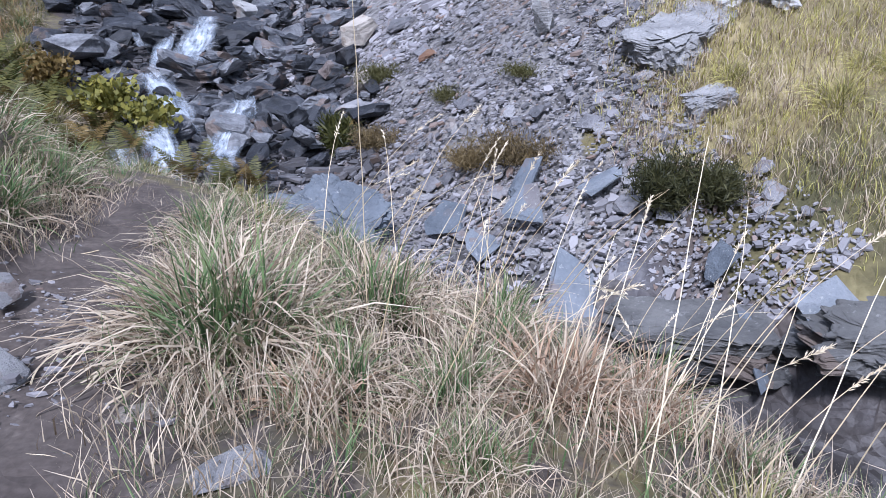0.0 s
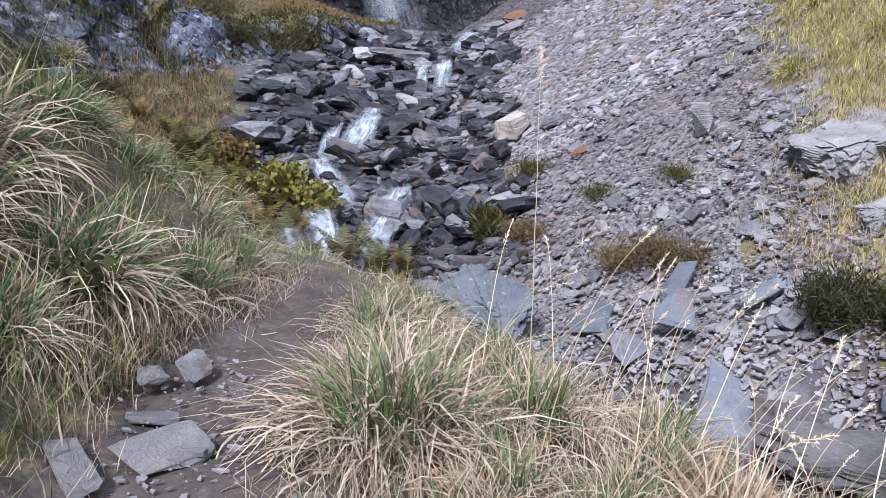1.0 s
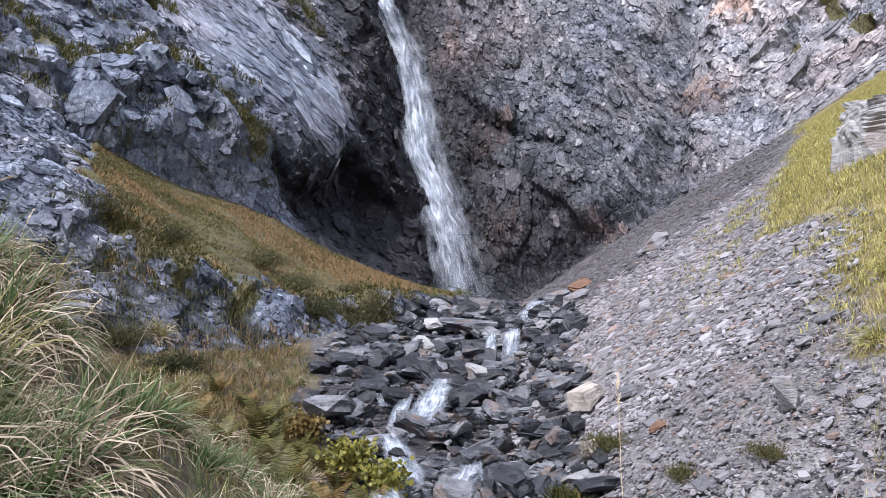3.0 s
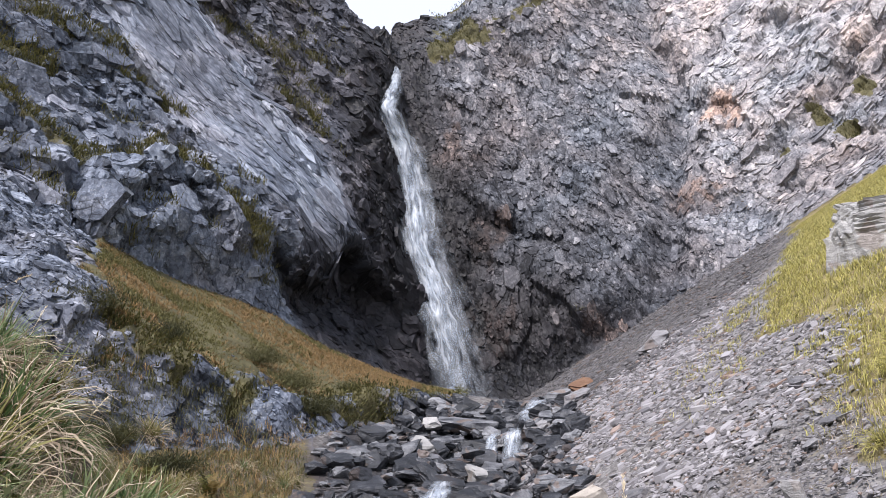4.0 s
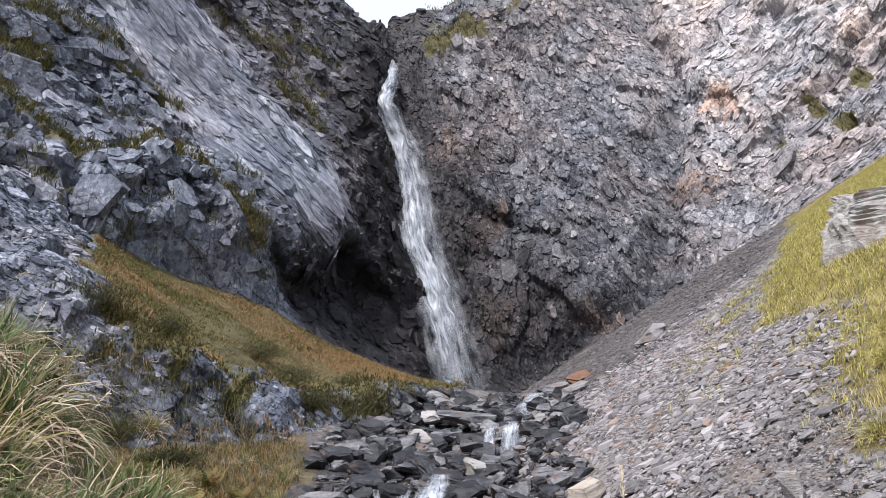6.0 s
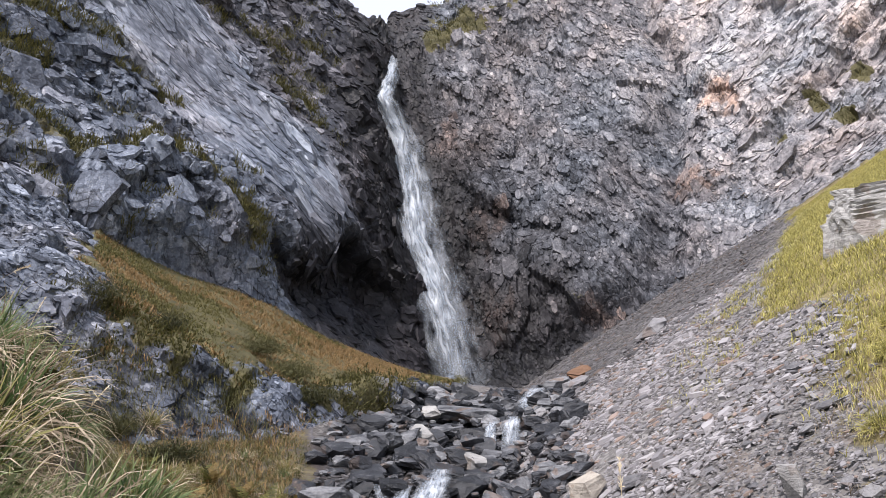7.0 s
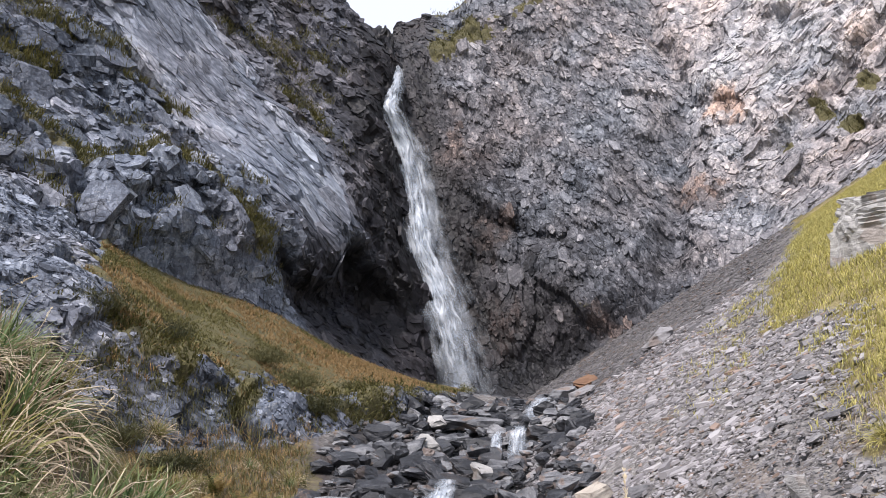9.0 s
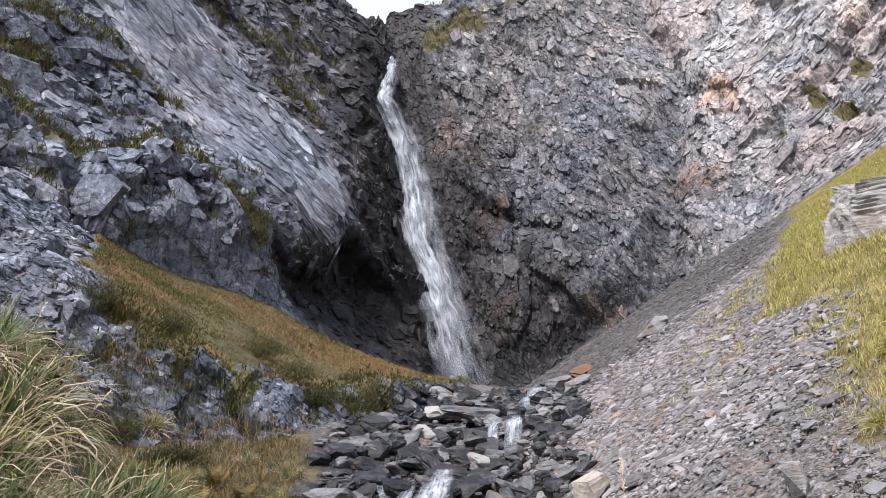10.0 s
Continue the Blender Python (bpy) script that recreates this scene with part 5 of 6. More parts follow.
def frond_mesh(seed, length=0.8, pairs=22):
    """An arching stem with two rows of narrow toothed leaflets."""
    r = random.Random(seed)
    bm = bmesh.new()
    pts = []
    for k in range(pairs + 3):
        s = k / (pairs + 2)
        a = 0.25 + 1.0 * s**1.6
        pts.append(Vector((0, 0, 0)) if not pts else pts[-1] + Vector((math.sin(a), 0, math.cos(a))) * length / (pairs + 2))
    for a, b in zip(pts, pts[1:]):
        w = 0.004
        bm.faces.new([bm.verts.new(p) for p in (a + Vector((0, -w, 0)), a + Vector((0, w, 0)), b + Vector((0, w, 0)), b + Vector((0, -w, 0)))])
    for k in range(3, pairs + 2):
        s = k / (pairs + 2)
        ln = length * 0.24 * math.sin(math.pi * min(1, 0.16 + 0.86 * s)) ** 0.8 * r.uniform(0.85, 1.1)
        fwd = (pts[k + 1] - pts[k]).normalized() if k + 1 < len(pts) else Vector((1, 0, 0))
        for side in (-1, 1):
            out = (Vector((0, side, 0)) + fwd * 0.35 + Vector((0, 0, r.uniform(-0.25, 0.05)))).normalized()
            p, w = pts[k], length / (pairs + 2) * 0.42
            v = [bm.verts.new(q) for q in (p - fwd * w * 0.6, p + out * ln * 0.5 - fwd * w, p + out * ln, p + out * ln * 0.5 + fwd * w, p + fwd * w * 0.6)]
            bm.faces.new(v)
    me = bpy.data.meshes.new("frond")
    bm.to_mesh(me)
    bm.free()
    return me


FRONDS = [with_material(frond_mesh(700 + k, 0.75 + 0.1 * k), FERN_GREEN) for k in range(3)] + [with_material(frond_mesh(710 + k, 0.75), FERN_BROWN) for k in range(2)]


def fern(x, y, size, kinds, label, count=8):
    root = new("fern")
    root.matrix_world = pose(x, y, height(x, y) - 0.03, 0, 0, rg.uniform(0, 360)) @ Matrix.Scale(size * 0.78, 4)
    for k in range(count):
        f = part("frond", FRONDS[rg.choice(kinds)], None, root)
        f.matrix_basis = pose(0.03 * math.cos(k), 0.03 * math.sin(k), 0, 0, 0, 360 * k / count + rg.uniform(-18, 18)) @ pose(0, 0, 0, 0, rg.uniform(-12, 14), 0) @ Matrix.Scale(rg.uniform(0.75, 1.1), 4)
    return tagged(root, label, "fern", "ferns by the stream")


for x, y, s in ((-0.75, 9.0, 1.1), (-0.35, 9.3, 1.1), (0.15, 8.9, 1.0), (0.5, 9.2, 0.9), (-1.1, 9.6, 1.2), (-1.6, 10.2, 1.2), (-2.2, 10.9, 1.2), (-1.5, 11.2, 1.1), (-2.7, 11.7, 1.2), (-3.0, 12.6, 1.3), (-3.6, 12.2, 1.2), (-2.4, 12.4, 1.2), (-1.9, 12.0, 1.1), (-0.9, 10.4, 1.0), (-4.4, 13.4, 1.3), (-1.3, 8.6, 1.0), (-2.0, 9.5, 1.0), (0.3, 8.5, 0.8), (-3.4, 13.8, 1.2), (-5.0, 12.9, 1.1)):
    fern(x, y, s, (0, 1, 2, 3, 1, 4), "green fern with arching feathery fronds beside the cascade")
for x, y, s in ((-3.9, 11.4, 1.0), (-4.6, 12.0, 1.1), (-3.3, 14.4, 1.1), (-4.0, 15.2, 1.2), (-5.4, 14.3, 1.2), (-6.2, 15.3, 1.2), (-4.9, 16.0, 1.2), (-3.0, 10.4, 0.9), (1.95, 10.6, 0.75), (-0.1, 9.9, 0.8)):
    fern(x, y, s, (3, 4, 0, 2, 1), "browning autumn fern with drooping fronds")


def bush(x, y, radius, tall, material, label, leaves=1600, leaf=0.03, seed=0, category="shrub", fine=False):
    """A low bush: branching stems and a ragged crown of small leaves."""
    r = np.random.default_rng(seed)
    root = new("shrub")
    root.matrix_world = pose(x, y, height(x, y) - 0.02)
    bm = bmesh.new()
    tips = []
    for k in range(16):
        a, t = r.uniform(0, 6.28), r.uniform(0.1, 0.9)
        tip = Vector((radius * 0.8 * t * math.cos(a), radius * 0.8 * t * math.sin(a), tall * r.uniform(0.5, 0.95)))
        tips.append(tip)
        for w, p, q in ((0.006, Vector((0, 0, -0.03)), tip * 0.55 + Vector((0, 0, 0.02))), (0.004, tip * 0.55 + Vector((0, 0, 0.02)), tip)):
            ring = [[bm.verts.new(c + Vector((w * math.cos(b), w * math.sin(b), 0))) for b in (0, 2.1, 4.2)] for c in (p, q)]
            for i in range(3):
                bm.faces.new((ring[0][i], ring[0][(i + 1) % 3], ring[1][(i + 1) % 3], ring[1][i]))
    part("stem", bm, HEATH_BROWN, root, "thin brown stems")
    pick = np.array([list(tips[i]) for i in r.integers(0, 16, leaves)])
    c = pick * r.uniform(0.35, 1.1, (leaves, 1)) + r.normal(0, radius * 0.16, (leaves, 3)) * (1, 1, 0.7)
    c[:, 2] = np.abs(c[:, 2])
    d = r.normal(0, 1, (leaves, 3)) + (0, 0, 0.9)
    d /= np.linalg.norm(d, axis=1, keepdims=True)
    e = np.cross(d, r.normal(0, 1, (leaves, 3)))
    e /= np.linalg.norm(e, axis=1, keepdims=True)
    size = leaf * r.uniform(0.6, 1.4, (leaves, 1))
    wide = 0.07 if fine else 0.42
    v = np.stack([c, c + d * size * 0.5 + e * size * wide, c + d * size, c + d * size * 0.5 - e * size * wide], 1).reshape(-1, 3)
    part("foliage", mesh_from("foliage", v, np.arange(leaves * 4).reshape(-1, 4)), material, root)
    return tagged(root, label, category)


bush(4.25, 5.6, 0.5, 0.5, HEATHER, "dark green heather bush on the stony slope", 5000, 0.09, 801, fine=True)
bush(4.6, 5.4, 0.38, 0.36, HEATHER, "dark green heather bush on the stony slope", 3000, 0.09, 802, fine=True)
bush(2.2, 9.6, 0.5, 0.24, HEATH_BROWN, "low brown heath cushion beside the stream", 3000, 0.07, 803, fine=True)
bush(1.75, 10.1, 0.34, 0.5, FERN_GREEN, "olive green bushy plant beside the stream", 1800, 0.16, 804, fine=True)
bush(3.4, 7.5, 0.7, 0.22, HEATH_BROWN, "low brown heath cushion on the scree", 4200, 0.07, 805, fine=True)
bush(3.0, 7.9, 0.5, 0.16, HEATH_BROWN, "low brown heath cushion on the scree", 2200, 0.07, 806, fine=True)
bush(2.75, 11.9, 0.62, 0.14, OLIVE, "mossy olive turf cushion on the scree", 3200, 0.08, 807, fine=True)
bush(3.15, 9.5, 0.4, 0.10, OLIVE, "mossy olive turf cushion on the scree", 1500, 0.06, 813, fine=True)
bush(4.0, 8.7, 0.4, 0.10, OLIVE, "mossy olive turf cushion on the scree", 1400, 0.06, 814, fine=True)
bush(3.0, 5.35, 0.3, 0.3, LEAF_YELLOW, "yellowing herb growing between slate slabs", 700, 0.05, 808)
bush(-0.75, 10.9, 0.45, 0.75, LEAF_YELLOW, "young shrub with yellowing leaves by the stream", 900, 0.09, 809)
bush(-1.4, 11.6, 0.55, 0.8, LEAF_YELLOW, "young shrub with yellowing leaves by the stream", 1000, 0.09, 810)
bush(-2.6, 13.4, 0.6, 0.6, FERN_BROWN, "russet autumn shrub on the valley floor", 1500, 0.08, 811)
bush(4.4, 2.7, 0.5, 0.4, LEAF_YELLOW, "yellow-green herb over the shaded stream", 1500, 0.06, 812)
for k, (x, y, rad, tall) in enumerate(((-5.2, 25.0, 1.5, 0.4), (-6.5, 25.6, 1.6, 0.4), (-4.2, 23.6, 1.2, 0.35), (-6.2, 16.9, 0.9, 0.4), (-7.8, 17.6, 1.1, 0.4), (-9.5, 19.8, 1.4, 0.4), (-3.3, 28.5, 1.0, 0.35), (-8.2, 21.5, 1.2, 0.35))):
    bush(x, y, rad, tall, HEATHER, "dark green heather bush on the crag", 3600, 0.12, 820 + k, fine=True)
for k, (x, y, rad) in enumerate(((-1.5, 2.3, 0.25), (-1.9, 3.0, 0.3), (-1.2, 2.0, 0.2), (-2.4, 4.2, 0.3), (-1.1, 2.9, 0.2))):
    bush(x, y, rad, 0.22, GREEN, "low leafy weeds in the bank grass", 260, 0.05, 840 + k, "plant")


# ---- tall seed stalks on the verge ----
def stalk(x, y, length, heading, lean, droop, seed, plume=0.16):
    r = random.Random(seed)
    root = new("seed_stalk")
    root.matrix_world = pose(x, y, height(x, y) - 0.02, 0, 0, heading)
    pts, n = [Vector((0, 0, 0))], 14
    for k in range(n):
        a = radians(lean) + radians(droop) * (k / n) ** 2.2
        pts.append(pts[-1] + Vector((math.sin(a), 0.02 * r.gauss(0, 1), math.cos(a))) * length / n)
    bm = bmesh.new()
    rings = []
    for k, p in enumerate(pts):
        w = 0.0026 * (1 - 0.65 * k / n)
        rings.append([bm.verts.new(p + Vector((w * math.cos(b), w * math.sin(b), 0))) for b in (0, 2.1, 4.2)])
    for a, b in zip(rings, rings[1:]):
        for i in range(3):
            bm.faces.new((a[i], a[(i + 1) % 3], b[(i + 1) % 3], b[i]))
    part("stem", bm, STALK, root)
    if plume:
        bm = bmesh.new()
        for k in range(54):
            s = 1 - plume / length * r.random() ** 1.2
            f = s * n
            i = min(int(f), n - 1)
            p = pts[i].lerp(pts[i + 1], f - i)
            d = (pts[i + 1] - pts[i]).normalized()
            o = (d * 1.0 + Vector((r.gauss(0, 0.35), r.gauss(0, 0.35), r.gauss(0, 0.35)))).normalized()
            e = o.cross(Vector((r.gauss(0, 1), r.gauss(0, 1), r.gauss(0, 1)))).normalized()
            ln = r.uniform(0.012, 0.024)
            bm.faces.new([bm.verts.new(q) for q in (p, p + o * ln * 0.5 + e * 0.0017, p + o * ln, p + o * ln * 0.5 - e * 0.0017)])
        part("seed_head", bm, PLUME, root, "feathery pale seed head")
    return tagged(root, "tall bleached grass stalk arching over the verge", "grass", "seed stalks")


def plain_straw(name, low, high):
    n = Nodes(name)
    return n.done(n.ramp(n.math("ADD", n.math("MULTIPLY", n.each(), 0.6), n.math("MULTIPLY", n.noise(9.0), 0.4)), (0.1, low), (0.9, high)), 0.6)


STALK = plain_straw("bleached_stalk", (0.42, 0.31, 0.17), (0.74, 0.64, 0.45))
PLUME = plain_straw("seed_head", (0.50, 0.40, 0.26), (0.78, 0.70, 0.54))
stalk(0.60, 2.30, 1.40, 100, 4, 2, 900, 0.10)
for k in range(64):
    x = rg.uniform(0.45, 1.9)
    y = rg.uniform(1.3, 3.3) - 0.35 * (x - 0.5)
    stalk(x, y, rg.uniform(0.55, 1.0), rg.gauss(15, 35), rg.uniform(15, 42), rg.uniform(10, 65), 1901 + k, rg.choice((0.0, 0.0, 0.09, 0.13, 0.16)))
for k in range(14):
    x, y = rg.uniform(-3.2, -1.9), rg.uniform(3.2, 5.2)
    stalk(x, y, rg.uniform(0.45, 0.8), rg.uniform(0, 360), rg.uniform(5, 30), rg.uniform(10, 60), 960 + k, rg.choice((0.0, 0.08, 0.12)))

# ---- water ----
def foam_material(name, cover, fine, soft_edge=0.35, lengthwise=0.35):
    """Falling water: white threads with gaps between them, thinner towards the edges."""
    n = Nodes(name)
    across, along = n.field("across"), n.field("along")
    at = n.add("ShaderNodeCombineXYZ")
    n.put(at.inputs[0], across), n.put(at.inputs[1], along), n.put(at.inputs[2], n.field("layer"))
    threads = n.noise(1.0, 5, 0.6, n.scaled(fine, lengthwise, 9.0, source=at.outputs[0]), 0.3)
    clumps = n.noise(1.0, 4, 0.55, n.scaled(fine * 0.25, lengthwise * 1.6, 5.0, source=at.outputs[0]))
    edge = n.ramp(n.math("ABSOLUTE", n.math("DIVIDE", across, n.field("half"))), (1 - soft_edge - 0.2, 1.0), (1.0, 0.0))
    dense = n.math("ADD", n.math("ADD", n.math("MULTIPLY", threads, 0.9), n.math("MULTIPLY", clumps, 0.6)), cover - 0.75)
    alpha = n.math("MULTIPLY", n.ramp(dense, (0.34, 0.0), (0.82, 1.0)), n.math("MULTIPLY", edge, n.field("fade")), True)
    clear = n.add("ShaderNodeBsdfTransparent")
    join = n.add("ShaderNodeMixShader")
    n.put(join.inputs[0], alpha)
    n.tree.links.new(clear.outputs[0], join.inputs[1])
    n.tree.links.new(n.bsdf.outputs[0], join.inputs[2])
    n.tree.links.new(join.outputs[0], n.tree.nodes["Material Output"].inputs[0])
    color = n.ramp(threads, (0.35, (0.34, 0.42, 0.52)), (0.66, (0.80, 0.85, 0.91)))
    return n.done(color, 0.5, n.bump(threads, 0.5, 0.08), 0.5)


def ribbon(name, line, widths, fades, layer, bulge=0.2, rows=90, cols=14, wobble=0.1, seed=0):
    """A falling sheet along a line of points: widths in metres, fades: how solid it is at each point."""
    line = np.array(line, float)
    seg = np.concatenate([[0], np.cumsum(np.linalg.norm(np.diff(line, axis=0), axis=1))])
    s = np.linspace(0, seg[-1], rows)
    mid = np.stack([np.interp(s, seg, line[:, k]) for k in range(3)], -1)
    for _ in range(3):
        mid[1:-1] = (mid[:-2] + 2 * mid[1:-1] + mid[2:]) / 4
    w = np.interp(s, seg, widths)
    fade = np.interp(s, seg, fades)
    c = np.linspace(-1, 1, cols)
    r = np.random.default_rng(seed)
    half = 0.5 * w[:, None] * (1 + 0 * c[None, :])
    x = mid[:, None, 0] + half * c + wobble * fbm(s[:, None] * 0.8 + 0 * c, c[None, :] * 1.5 + 0 * s[:, None], 0 * half + seed, 3, seed)
    y = mid[:, None, 1] - bulge * (1 - c[None, :] ** 2) + wobble * fbm(s[:, None] * 1.1 + 0 * c, c[None, :] * 3 + 0 * s[:, None], 0 * half + seed + 9, 3, seed + 3)
    z = mid[:, None, 2] + 0 * half
    idx = np.arange(rows * cols).reshape(rows, cols)
    q = np.stack([idx[:-1, :-1], idx[1:, :-1], idx[1:, 1:], idx[:-1, 1:]], -1).reshape(-1, 4)
    full = lambda a: np.broadcast_to(a, half.shape).ravel()
    return mesh_from(name, np.stack([x, y, z], -1).reshape(-1, 3), q, {"across": (half * c).ravel(), "half": half.ravel(), "along": full(s[:, None]), "fade": full(fade[:, None]), "layer": np.full(half.size, float(layer))})


FALL = foam_material("falling_water", 0.52, 3.2, 0.55)
VEIL = foam_material("water_veil", 0.42, 2.0, 0.75)
FROTH = foam_material("white_water", 0.53, 12.0, 0.5, 1.6)
MAIN = ((-3.96, 57.4, 29.9), (-4.1, 55.6, 27.0), (-4.28, 53.5, 24.6), (-3.71, 53.9, 23.2), (-3.04, 54.3, 21.8), (-2.31, 53.9, 18.3), (-1.57, 53.0, 13.4), (-0.51, 52.6, 10.3), (0.46, 52.0, 6.8), (1.14, 51.5, 3.9), (1.5, 51.0, 1.3))
waterfall = tagged(new("waterfall"), "tall white waterfall plunging down the dark gully", "waterfall")
waterfall.location = (1.5, 51.0, 1.3)
for name, material, k, wid, fade, back in (
    ("core_stream", FALL, 1, (1.2, 1.5, 1.8, 2.5, 3.1, 3.6, 3.7, 3.8, 3.8, 3.9, 4.0), (1, 1, 1, 1, 1, 1, 1, 0.95, 0.75, 0.5, 0.2), 0.0),
    ("core_stream", FALL, 2, (0.7, 0.9, 1.0, 1.2, 1.3, 1.5, 1.8, 1.7, 1.6, 1.5, 1.4), (1, 1, 1, 1, 0.9, 0.9, 1, 0.9, 0.7, 0.5, 0.2), 0.25),
    ("veil", VEIL, 3, (1.4, 1.8, 2.3, 3.2, 3.9, 4.5, 5.0, 5.4, 5.8, 6.2, 6.6), (0.9, 0.9, 0.9, 0.9, 0.9, 0.9, 0.9, 0.9, 0.8, 0.65, 0.35), -0.3),
):
    line = [(x, y - back, z) for x, y, z in MAIN]
    ob = part(name, ribbon(name, line, wid, fade, k, 0.35, 160, 18, 0.18, 30 + k), material, waterfall)
    ob.matrix_parent_inverse = Matrix.Translation((-1.5, -51.0, -1.3))

# the small falls between the boulders
STEPS = "white water steps in the cascade"
for k, (line, width) in enumerate((
    (((4.2, 30.6, 1.55), (3.75, 29.6, 1.15), (3.6, 28.9, 0.62)), 0.75), (((2.5, 24.2, 0.62), (2.36, 23.4, 0.45), (2.28, 23.1, -0.45)), 0.50), (((1.84, 24.0, 0.45), (1.70, 23.4, 0.3), (1.62, 23.1, -0.3)), 0.35),
    (((0.12, 18.2, -0.42), (-0.02, 17.3, -0.60), (-0.22, 16.3, -0.88), (-0.42, 15.4, -1.05)), 0.62), (((-0.72, 16.6, -0.62), (-0.84, 15.8, -0.85), (-0.86, 15.2, -1.1)), 0.30), (((-1.33, 16.8, -0.60), (-1.22, 16.2, -0.8)), 0.22),
    (((-0.95, 13.6, -0.92), (-0.72, 12.8, -1.10), (-0.50, 12.0, -1.30), (-0.42, 11.4, -1.5)), 0.50), (((-0.9, 11.5, -1.2), (-0.72, 10.6, -1.30), (-0.60, 9.9, -1.45), (-0.52, 9.3, -1.6)), 0.42),
    (((0.52, 12.1, -1.15), (0.36, 11.4, -1.28), (0.18, 10.7, -1.45), (0.02, 9.9, -1.6)), 0.42), (((-1.05, 9.6, -1.2), (-0.9, 8.9, -1.5)), 0.3), (((0.64, 12.2, -1.12), (0.66, 11.7, -1.4)), 0.16), (((1.2, 18.0, -0.95), (1.1, 17.2, -1.15)), 0.3),
)):
    root = tagged(new("cascade_step"), "small white water step between dark boulders", "waterfall", STEPS)
    root.location = line[-1]
    for j in (0, 1):
        ob = part("water_sheet", ribbon("water_sheet", [(x + 0.03 * j, y - 0.12 - 0.06 * j, z + 0.12 + 0.03 * j) for x, y, z in line], [1.1 * width * (0.8 + 0.5 * i / (len(line) - 1)) for i in range(len(line))], [0.35, *[1] * (len(line) - 2), 0.3], 10 + 2 * k + j, 0.12, 24, 9, 0.07, 50 + k + 20 * j), FROTH, root)
        ob.matrix_parent_inverse = Matrix.Translation([-c for c in line[-1]])


def stream_surface():
    n = Nodes("dark_clear_water")
    ripple = n.noise(7.0, 4, 0.5, n.scaled(1.0, 0.5, 1.0))
    water = n.done(n.ramp(ripple, (0.3, (0.010, 0.013, 0.014)), (0.8, (0.035, 0.042, 0.044))), 0.07, n.bump(ripple, 0.6, 0.05), 0.6)
    y = np.linspace(1.5, 37, 160)
    x, z = stream_x(y), stream_z(y)
    c = np.linspace(-1, 1, 7)
    half = np.interp(y, (1, 6, 9, 12, 37), (0.7, 0.55, 0.9, 1.1, 0.9))
    px = x[:, None] + half[:, None] * c - np.interp(y, (4.5, 6, 9, 14, 37), (-0.4, 0.0, 0.6, 0.7, 0.2))[:, None]
    pz = z[:, None] + np.interp(y, (5.5, 8), (-0.42, 0.07))[:, None] + 0.02 * fbm(px * 3, y[:, None] * 3 + 0 * px, 0 * px, 2, 4)
    idx = np.arange(px.size).reshape(px.shape)
    q = np.stack([idx[:-1, :-1], idx[:-1, 1:], idx[1:, 1:], idx[1:, :-1]], -1).reshape(-1, 4)
    me = mesh_from("water", np.stack([px, y[:, None] + 0 * px, pz], -1).reshape(-1, 3), q)
    me.materials.append(water)
    me.polygons.foreach_set("use_smooth", [True] * len(me.polygons))
    return tagged(new("water", me), "dark clear stream running among stones", "water", kind="structure")


stream_surface()

# ---- loose slate on the scree and the path: every chip its own plate ----
def chip_material(name="slate_chips", dark=1.0, gloss=0.62):
    n = Nodes(name)
    each = n.math("FRACT", n.math("ADD", n.island(), n.each()))
    grain = n.noise(30.0, 5, 0.7)
    tone = n.math("ADD", n.math("MULTIPLY", each, 0.55), n.math("ADD", n.math("MULTIPLY", grain, 0.2), n.math("MULTIPLY", n.noise(0.45, 4, 0.6), 0.45)))
    color = n.ramp(tone, (0.20, (0.095, 0.091, 0.092)), (0.45, (0.225, 0.215, 0.212)), (0.72, (0.345, 0.330, 0.324)), (0.95, (0.44, 0.42, 0.405)), (1.0, (0.46, 0.43, 0.40)))
    odd = n.math("GREATER_THAN", n.math("FRACT", n.math("MULTIPLY", each, 17.31)), 0.92)
    color = n.mix(n.math("MULTIPLY", odd, 0.7), color, (0.27, 0.175, 0.115))
    color = n.mix(1.0, color, (dark, dark, dark * 1.05), "MULTIPLY")
    return n.done(color, gloss, n.bump(grain, 0.5, 0.01), 0.5)


CHIP, LOW_CHIP, DARK_CHIP, PATH_CHIP, WET_CHIP = chip_material(), chip_material("lower_slate_chips", 0.74), chip_material("purplish_slate_chips", 0.44), chip_material("earthy_chips", 0.75, 0.85), chip_material("wet_slate_chips", 0.32, 0.45)


def plate(r, sides=5):
    """Corner points of an irregular thin plate, top ring then bottom ring."""
    a = (np.arange(sides) + r.uniform(-0.4, 0.4, sides)) * 2 * np.pi / sides
    rad = r.uniform(0.4, 1.0, sides) * 0.5
    long = r.uniform(0.28, 0.7)
    thick = r.uniform(0.03, 0.10)
    top = np.stack([rad * 0.92 * np.cos(a), rad * 0.92 * np.sin(a) * long, thick + 0.05 * rad * np.cos(a + r.uniform(0, 6))], -1)
    low = np.stack([rad * np.cos(a), rad * np.sin(a) * long, np.full(sides, -thick)], -1)
    return np.concatenate([top, low])


